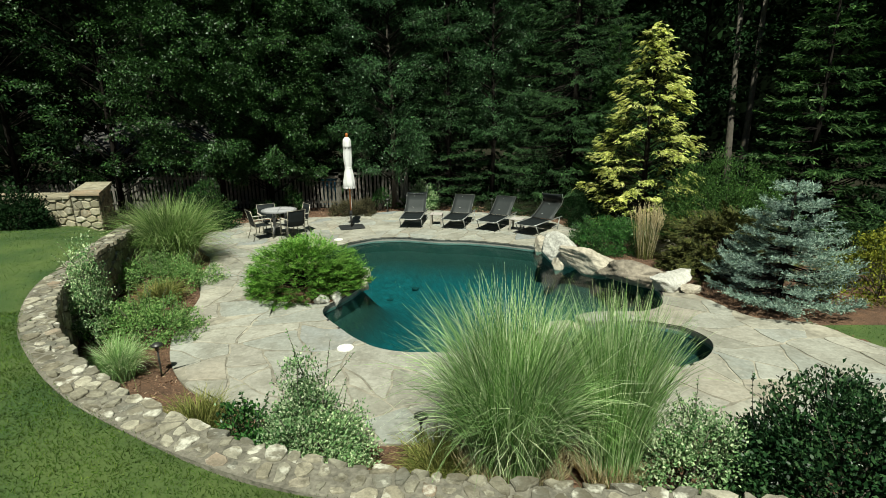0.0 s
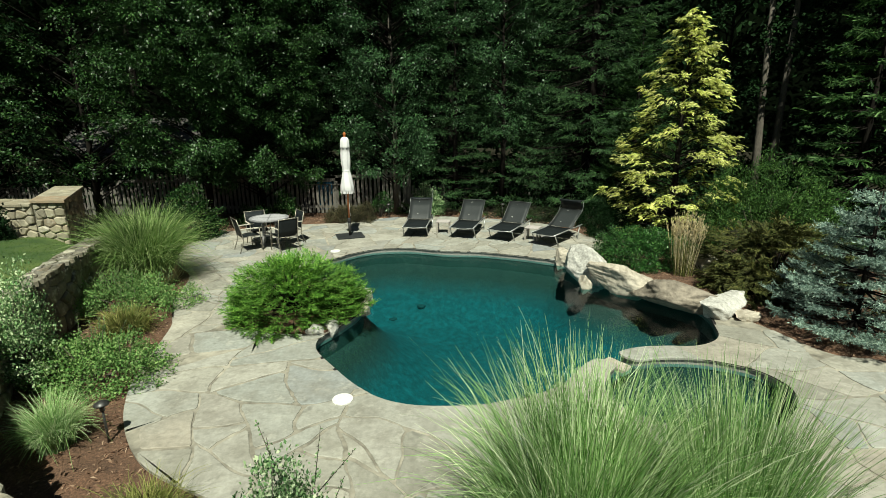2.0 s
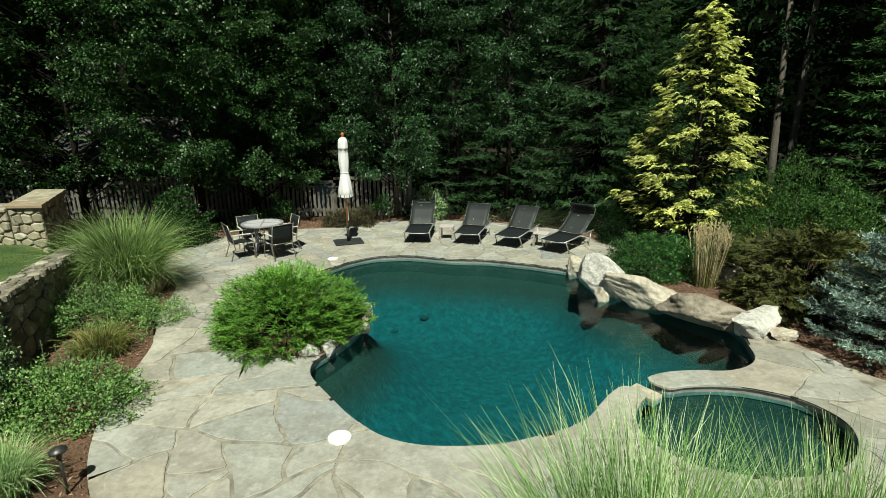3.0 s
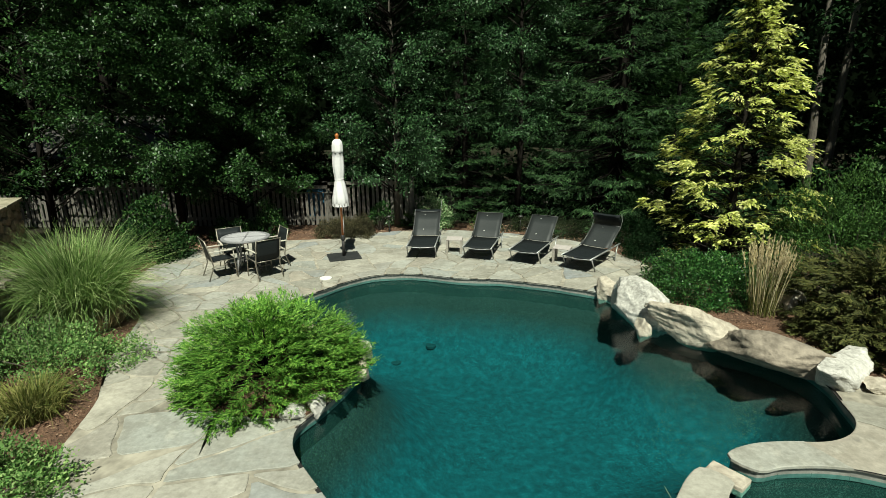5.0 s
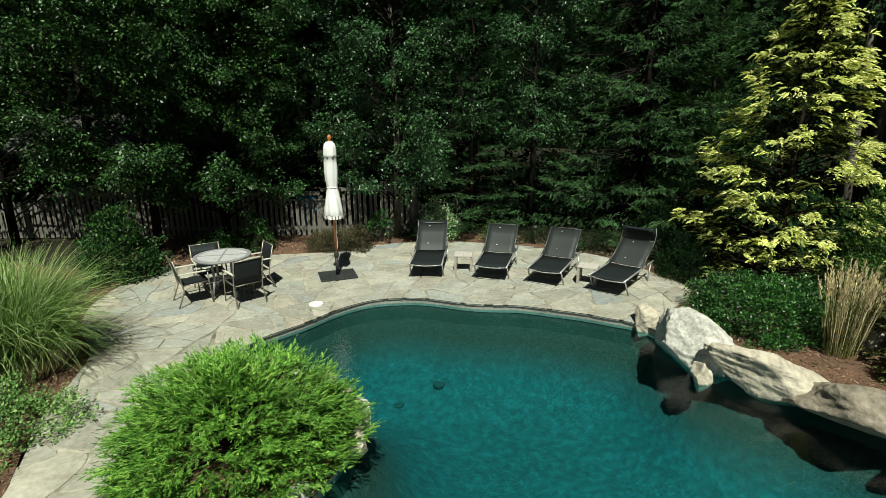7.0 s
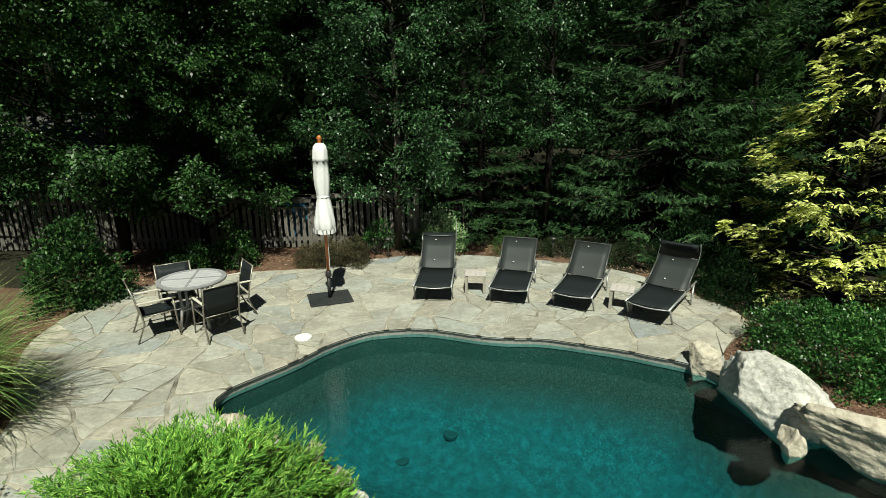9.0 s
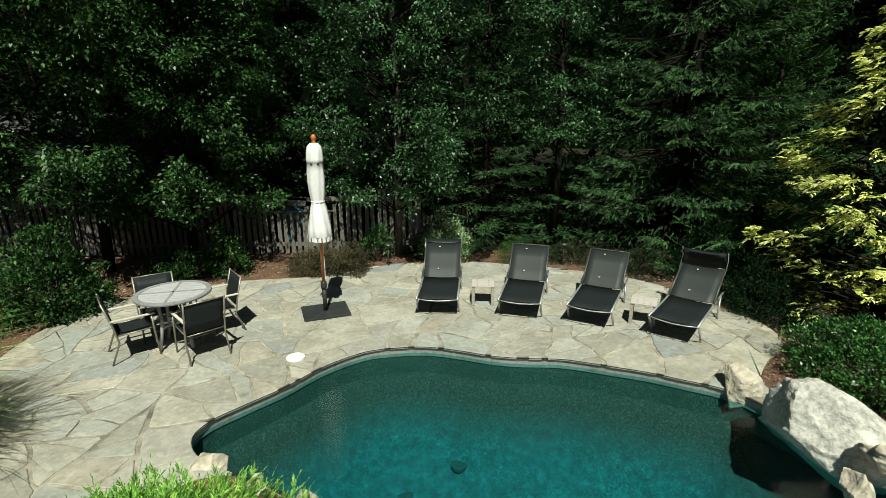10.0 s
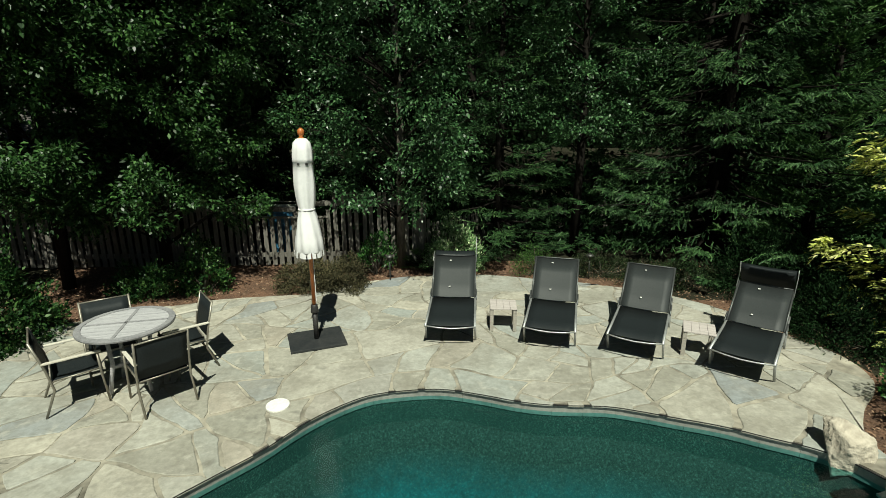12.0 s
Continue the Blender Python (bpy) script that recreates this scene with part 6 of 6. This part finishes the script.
def path_light(x, y, h, z=-0.03):
    ob = thing("path_light", "small bronze garden path light in the mulch", "garden light", pose(x, y, z), "path lights")
    bm = bmesh.new()
    tube(bm, [(0, 0, -0.05), (0, 0, h)], 0.012, 10)
    part("stake", bm, M["bronze"], ob, smooth=True)
    bm = bmesh.new()
    lathe(bm, [(0.022, h - 0.07), (0.024, h - 0.01), (0.07, h - 0.005), (0.068, h + 0.010), (0.025, h + 0.035), (0.008, h + 0.04)], 24)
    part("cap", bm, M["bronze"], ob, "flared bronze cap", True)


for x, y, h in ((-3.63, 5.77, 0.44), (-0.24, 4.22, 0.42), (-1.91, 16.75, 0.46), (1.62, 16.72, 0.44)):
    path_light(x, y, h)
for x, y in ((-1.41, 6.47), (-2.80, 12.89)):
    bm = bmesh.new()
    lathe(bm, [(0.118, -0.01), (0.118, 0.010), (0.112, 0.014), (0.02, 0.016)], 32)
    solid("skimmer_lid", bm, M["lid"], "round white plastic skimmer lid in the paving", "lid", smooth=False, at=pose(x, y, 0.004), group="skimmer lids")

# ---- grass and chips ----
g = np.random.default_rng(17)


def sample(lo, hi, count, test):
    p = g.uniform(lo, hi, size=(count, 2))
    return p[test(p)]


p = np.concatenate([sample((-7.0, 1.0), (2.5, 5.5), 170000, lambda q: ~inside(LOWER, q) & (nearest(WALL, q, False)[1] > 0.15)),
                    sample((-12.5, 4.0), (-4.5, 12.3), 30000, lambda q: ~inside(LOWER, q) & (nearest(WALL, q, False)[1] > 0.15)),
                    sample((5.6, 4.8), (9.5, 8.6), 9000, lambda q: inside(SIDE_LAWN, q))])
h = np.column_stack([p, ground_z(p) - 0.005])
m = len(h)
d = unit(g.normal(size=(m, 3)) * np.array([1, 1, 0]) + np.array([0, 0, 1.1]))
solid("lawn_grass", quads_mesh("lawn_grass", leaf_corners(h, d, 0.032 * g.uniform(0.5, 1.5, m), 0.006, ball(m, g), 0.05), M["turf"]), None, "short mown green lawn grass", "grass", "stuff")
p = sample((-8.5, 2.8), (6, 17.7), 60000, lambda q: inside(LOWER, q) & ~inside(PATIO, q) & ~inside(SIDE_LAWN, q) & ~inside(LOOP, q))
h = np.column_stack([p, ground_z(p) + 0.008])
m = len(h)
d = unit(g.normal(size=(m, 3)) * np.array([1, 1, 0.25]))
solid("mulch_chips", quads_mesh("mulch_chips", leaf_corners(h, d, 0.05 * g.uniform(0.5, 1.5, m), 0.018, unit(np.array([0, 0, 1.0]) + g.normal(size=(m, 3)) * 0.4)), M["chip"]), None, "loose brown bark chips in the beds", "mulch", "stuff")

# ---- the retaining wall ----
wall = thing("retaining_wall", "curved dry-laid fieldstone retaining wall with a flat capped top", "wall", kind="structure")
half = 0.155
line = WALL
t = np.gradient(line[:, :2], axis=0)
t = t / np.linalg.norm(t, axis=1, keepdims=True)
side = np.stack([t[:, 1], -t[:, 0]], 1)          # towards the lower terrace
arc = np.concatenate([[0], np.cumsum(np.linalg.norm(np.diff(line[:, :2], axis=0), axis=1))])


def on_wall(s, w):
    """A place on the wall's top: metres along it, metres across it."""
    c = np.stack([np.interp(s, arc, line[:, k]) for k in range(3)], -1)
    n = np.stack([np.interp(s, arc, side[:, k]) for k in range(2)], -1)
    return np.column_stack([c[:, :2] + n * np.asarray(w)[:, None], c[:, 2]])


bm = bmesh.new()
prev = None
for q in range(0, len(line), 3):
    c, n, z = line[q, :2], side[q], line[q, 2] - 0.009
    ring = [bm.verts.new((*(c + n * a), b)) for a, b in ((half - 0.05, -0.3), (half - 0.04, z), (-half - 0.03, z), (-half - 0.03, -0.3))]
    if prev:
        for k in range(3):
            bm.faces.new((prev[k], prev[k + 1], ring[k + 1], ring[k]))
    else:
        bm.faces.new(ring)
    prev = ring
bm.faces.new(prev[::-1])
part("core", bm, M["wallcore"], wall, "dark mortar core")
total = arc[-1]
seeds = scatter((0.0, -half), (total, half), 0.15, 7000, g, 0.6)
for poly in cells(seeds, (0.0, -half - 0.02), (total, half + 0.03)):
    if len(poly) < 3:
        continue
    o = shrunk(poly, 0.006 + 0.026 * g.uniform() ** 1.5, 0.26)
    if o is None:
        continue
    o = dense(o, 0.05)
    o = o + g.normal(size=o.shape) * 0.006
    i = o + (o.mean(0) - o) * 0.09
    lift = 0.002 + g.normal() * 0.006
    a, b = on_wall(o[:, 0], o[:, 1]), on_wall(i[:, 0], i[:, 1])
    bm = bmesh.new()
    lo = [bm.verts.new((*p[:2], p[2] - 0.07)) for p in a]
    ed = [bm.verts.new((*p[:2], p[2] - 0.007 + lift)) for p in a]
    up = [bm.verts.new((*p[:2], p[2] + lift + g.normal() * 0.004)) for p in b]
    k = len(a)
    for q in range(k):
        j = (q + 1) % k
        bm.faces.new((lo[q], lo[j], ed[j], ed[q]))
        bm.faces.new((ed[q], ed[j], up[j], up[q]))
    bm.faces.new(up)
    part("capstone", bm, M["wallstone"], wall)


def face_stones(parent, place, lo, hi, gap, depth, mat, name="face_stone", tries=3000):
    """Stones of a wall's face; place(u, v, out) gives the world place of metres along, metres up and metres proud."""
    seeds = scatter(lo, hi, gap, tries, g)
    seeds[:, 1] = lo[1] + (seeds[:, 1] - lo[1])
    squash = np.array([1.0, 1.55])
    for poly in cells(seeds * squash, np.array(lo) * squash, np.array(hi) * squash):
        if len(poly) < 3:
            continue
        o = shrunk([q / squash for q in poly], 0.010)
        if o is None:
            continue
        i = o + (o.mean(0) - o) * 0.22
        out = depth * g.uniform(0.6, 1.25)
        bm = bmesh.new()
        a = [bm.verts.new(place(u, v, 0.0)) for u, v in o]
        b = [bm.verts.new(place(u, v, out * 0.7)) for u, v in o]
        c = [bm.verts.new(place(u, v, out)) for u, v in i]
        k = len(o)
        for q in range(k):
            j = (q + 1) % k
            bm.faces.new((a[q], a[j], b[j], b[q]))
            bm.faces.new((b[q], b[j], c[j], c[q]))
        bm.faces.new(c)
        part(name, bm, mat, parent)


def inner_face(u, v, out):
    p = on_wall(np.array([u]), np.array([half - 0.055 + out]))[0]
    return (p[0], p[1], v * (p[2] - 0.08))


face_stones(wall, inner_face, (6.2, 0.0), (total - 0.05, 1.0), 0.21, 0.055, M["wallstone"], tries=2600)

# ---- the corner wall beyond the lawn ----
pillar = thing("stone_corner_wall", "tan fieldstone corner wall with flat slabs on top", "wall", kind="structure")
PX0, PX1, PY0, PY1, PZ0 = -13.2, -8.35, 11.98, 14.1, 0.37
SKEW = Matrix(((1, -0.5, 0, 0.5 * PY0), (0, 1, 0, 0), (0, 0, 1, 0), (0, 0, 0, 1)))      # the side arm runs back at a slant
bm = bmesh.new()
box(bm, (PX1 - PX0 - 0.06, 0.46, 0.94), ((PX0 + PX1) / 2 - 0.03, PY0 + 0.27, PZ0 + 0.46))
box(bm, (0.56, PY1 - PY0 - 0.1, 1.0), (PX1 - 0.32, (PY0 + PY1) / 2 + 0.03, PZ0 + 0.5))
bmesh.ops.transform(bm, matrix=SKEW, verts=bm.verts[:])
part("core", bm, M["wallcore"], pillar, "dark mortar core")
face_stones(pillar, lambda u, v, out: (u, PY0 + 0.04 - out, v), (PX0, PZ0), (PX1 - 0.65, PZ0 + 0.94), 0.155, 0.07, M["fieldstone"], tries=2600)
face_stones(pillar, lambda u, v, out: (u, PY0 + 0.06 - out, v), (PX1 - 0.64, PZ0), (PX1, PZ0 + 1.0), 0.155, 0.07, M["fieldstone"], tries=1000)
face_stones(pillar, lambda u, v, out: (PX1 - 0.04 + out - 0.5 * (u - PY0), u, v), (PY0 + 0.02, PZ0), (PY1, PZ0 + 1.0), 0.155, 0.06, M["fieldstone"], tries=1500)
x = PX0
while x < PX1 - 0.66:
    w = min(g.uniform(0.45, 0.8), PX1 - 0.66 - x)
    bm = bmesh.new()
    box(bm, (w - 0.015, 0.62, 0.07), (x + w / 2, PY0 + 0.26, PZ0 + 0.97 + g.normal() * 0.01), Matrix.Rotation(g.normal() * 0.02, 3, "X"), 0.015)
    part("cap_slab", bm, M["fieldstone"], pillar)
    x += max(w, 0.1)
y = PY0 - 0.06
while y < PY1:
    w = min(g.uniform(0.5, 0.85), PY1 + 0.05 - y)
    bm = bmesh.new()
    box(bm, (0.74, max(w - 0.015, 0.05), 0.07), (PX1 - 0.30, y + w / 2, PZ0 + 1.04), None, 0.015)
    bmesh.ops.transform(bm, matrix=SKEW, verts=bm.verts[:])
    part("cap_slab", bm, M["fieldstone"], pillar)
    y += max(w, 0.1)

# ---- the flagstones ----
LEDGE = np.array([(2.62, 11.78), (2.82, 11.1), (3.05, 10.62), (3.45, 10.22), (3.86, 9.78), (4.12, 9.16)])


def broken(poly, least, r):
    """Breaks a slab into angular pieces, as crazy paving is laid."""
    todo, done = [poly], []
    while todo:
        q = todo.pop()
        area = abs(0.5 * np.sum(q[:, 0] * np.roll(q[:, 1], -1) - np.roll(q[:, 0], -1) * q[:, 1]))
        if area < least * math.exp(r.normal() * 0.55) or len(q) < 3:
            done.append(q)
            continue
        mid = q.mean(0)
        _, _, ax = np.linalg.svd(q - mid)
        a = math.atan2(ax[0][1], ax[0][0]) + r.normal() * 0.38
        nrm = np.array([math.cos(a), math.sin(a)])
        c = nrm @ (mid + (q[r.integers(len(q))] - mid) * r.uniform(0.0, 0.3))
        f = q @ nrm - c
        one, two = [], []
        for u, v, fu, fv in zip(q, np.roll(q, -1, 0), f, np.roll(f, -1)):
            (one if fu <= 0 else two).append(u)
            if fu * fv < 0:
                w = u + (v - u) * fu / (fu - fv)
                one.append(w)
                two.append(w)
        if len(one) < 3 or len(two) < 3:
            done.append(q)
        else:
            todo += [np.array(one), np.array(two)]
    return done


pieces = []
for bx0 in np.arange(-7.2, 7.8, 3.0):
    for by0 in np.arange(3.8, 17.5, 2.75):
        pieces += broken(np.array([(bx0, by0), (bx0 + 3.0, by0), (bx0 + 3.0, by0 + 2.75), (bx0, by0 + 2.75)]), 0.58 if by0 < 9.0 else 0.30, g)


def warp(p):
    """A slow sway of the joints, the same on both sides of each."""
    return p + np.stack([0.16 * np.sin(p[:, 1] * 1.9 + 0.7 * p[:, 0]) + 0.022 * np.sin(p[:, 1] * 9 + p[:, 0] * 4), 0.16 * np.sin(p[:, 0] * 2.1 - 0.6 * p[:, 1]) + 0.022 * np.sin(p[:, 0] * 8 - p[:, 1] * 5)], 1)


# the two tongues of paving between pool and spa are slabs of their own
def index_near(x, y):
    return int(np.argmin(np.linalg.norm(LOOP - np.array([x, y]), axis=1)))


TONGUES = [(index_near(1.00, 6.66), index_near(1.66, 6.42)), (index_near(3.16, 7.36), index_near(3.02, 7.77))]
COPING = offset(LOOP, 0.004)


def crossed(o):
    """Whether an outline runs across itself."""
    a, b = o, np.roll(o, -1, 0)

    def side(p, q, r):
        return (q[..., 0] - p[..., 0]) * (r[..., 1] - p[..., 1]) - (q[..., 1] - p[..., 1]) * (r[..., 0] - p[..., 0])
    A, B, C, D = a[:, None], b[:, None], a[None], b[None]
    return bool(((side(A, B, C) * side(A, B, D) < -1e-12) & (side(C, D, A) * side(C, D, B) < -1e-12)).any())


def lay_stone(o, ok_area=0.004):
    keep = np.linalg.norm(o - np.roll(o, 1, 0), axis=1) > 0.012
    o = o[keep]
    if len(o) < 3:
        return
    area = 0.5 * np.sum(o[:, 0] * np.roll(o[:, 1], -1) - np.roll(o[:, 0], -1) * o[:, 1])
    if abs(area) < ok_area:
        return
    if area < 0:
        o = o[::-1]
    if crossed(o):
        return
    tt = np.roll(o, -1, 0) - np.roll(o, 1, 0)
    tt = tt / np.maximum(np.linalg.norm(tt, axis=1, keepdims=True), 1e-9)
    i = o + np.stack([-tt[:, 1], tt[:, 0]], 1) * 0.008
    lift = g.normal() * 0.0015
    part("flagstone", slab_bmesh(o, i, -0.028, -0.005 + lift, lift), M["flag"], patio)


def trimmed(o, loop, bad):
    """What is left of an outline outside a loop: each good run, closed along the loop."""
    out, n = [], len(loop)
    first = int(np.where(bad)[0][0])
    o, bad = np.roll(o, -first, 0), np.roll(bad, -first)
    run = []
    for q, b in list(zip(o, bad)) + [(o[0], True)]:
        if not b:
            run.append(q)
        elif run:
            if len(run) > 2:
                ia = int(np.argmin(np.linalg.norm(loop - run[0], axis=1)))
                ib = int(np.argmin(np.linalg.norm(loop - run[-1], axis=1)))
                d = (ia - ib) % n
                ids = [(ib + k) % n for k in range(d + 1)] if d <= n / 2 else [(ib - k) % n for k in range(n - d + 1)]
                if len(ids) < 60:
                    out.append(np.concatenate([np.array(run), loop[ids]]))
            run = []
    return out


for a, b in TONGUES:
    lay_stone(LOOP[a:b + 1])
for poly in pieces:
    if len(poly) < 3:
        continue
    o = shrunk(poly, g.uniform(0.007, 0.024), 0.05)
    if o is None:
        continue
    seed = o.mean(0)
    o = warp(dense(o, 0.07))
    if nearest(LEDGE, seed[None], False)[1][0] < 0.3:
        continue
    if not inside(PATIO, o).any() or inside(COPING, o).all() or inside(JUNIPER_BED, o).all():
        continue
    o = o + g.normal(size=o.shape) * 0.004
    bad = ~inside(PATIO, o)
    if bad.any():
        o[bad] = nearest(PATIO, o[bad])[0]
    bad = inside(JUNIPER_BED, o)
    if bad.any():
        o[bad] = nearest(JUNIPER_BED, o[bad])[0]
    bad = inside(COPING, o) | inside(LOOP, o) | (nearest(LOOP, o)[1] < 0.045)
    for a, b in TONGUES:
        bad |= inside(LOOP[a:b + 1], o)
    if bad.all():
        continue
    for q in (trimmed(o, COPING, bad) if bad.any() else [o]):
        lay_stone(q, 0.006)
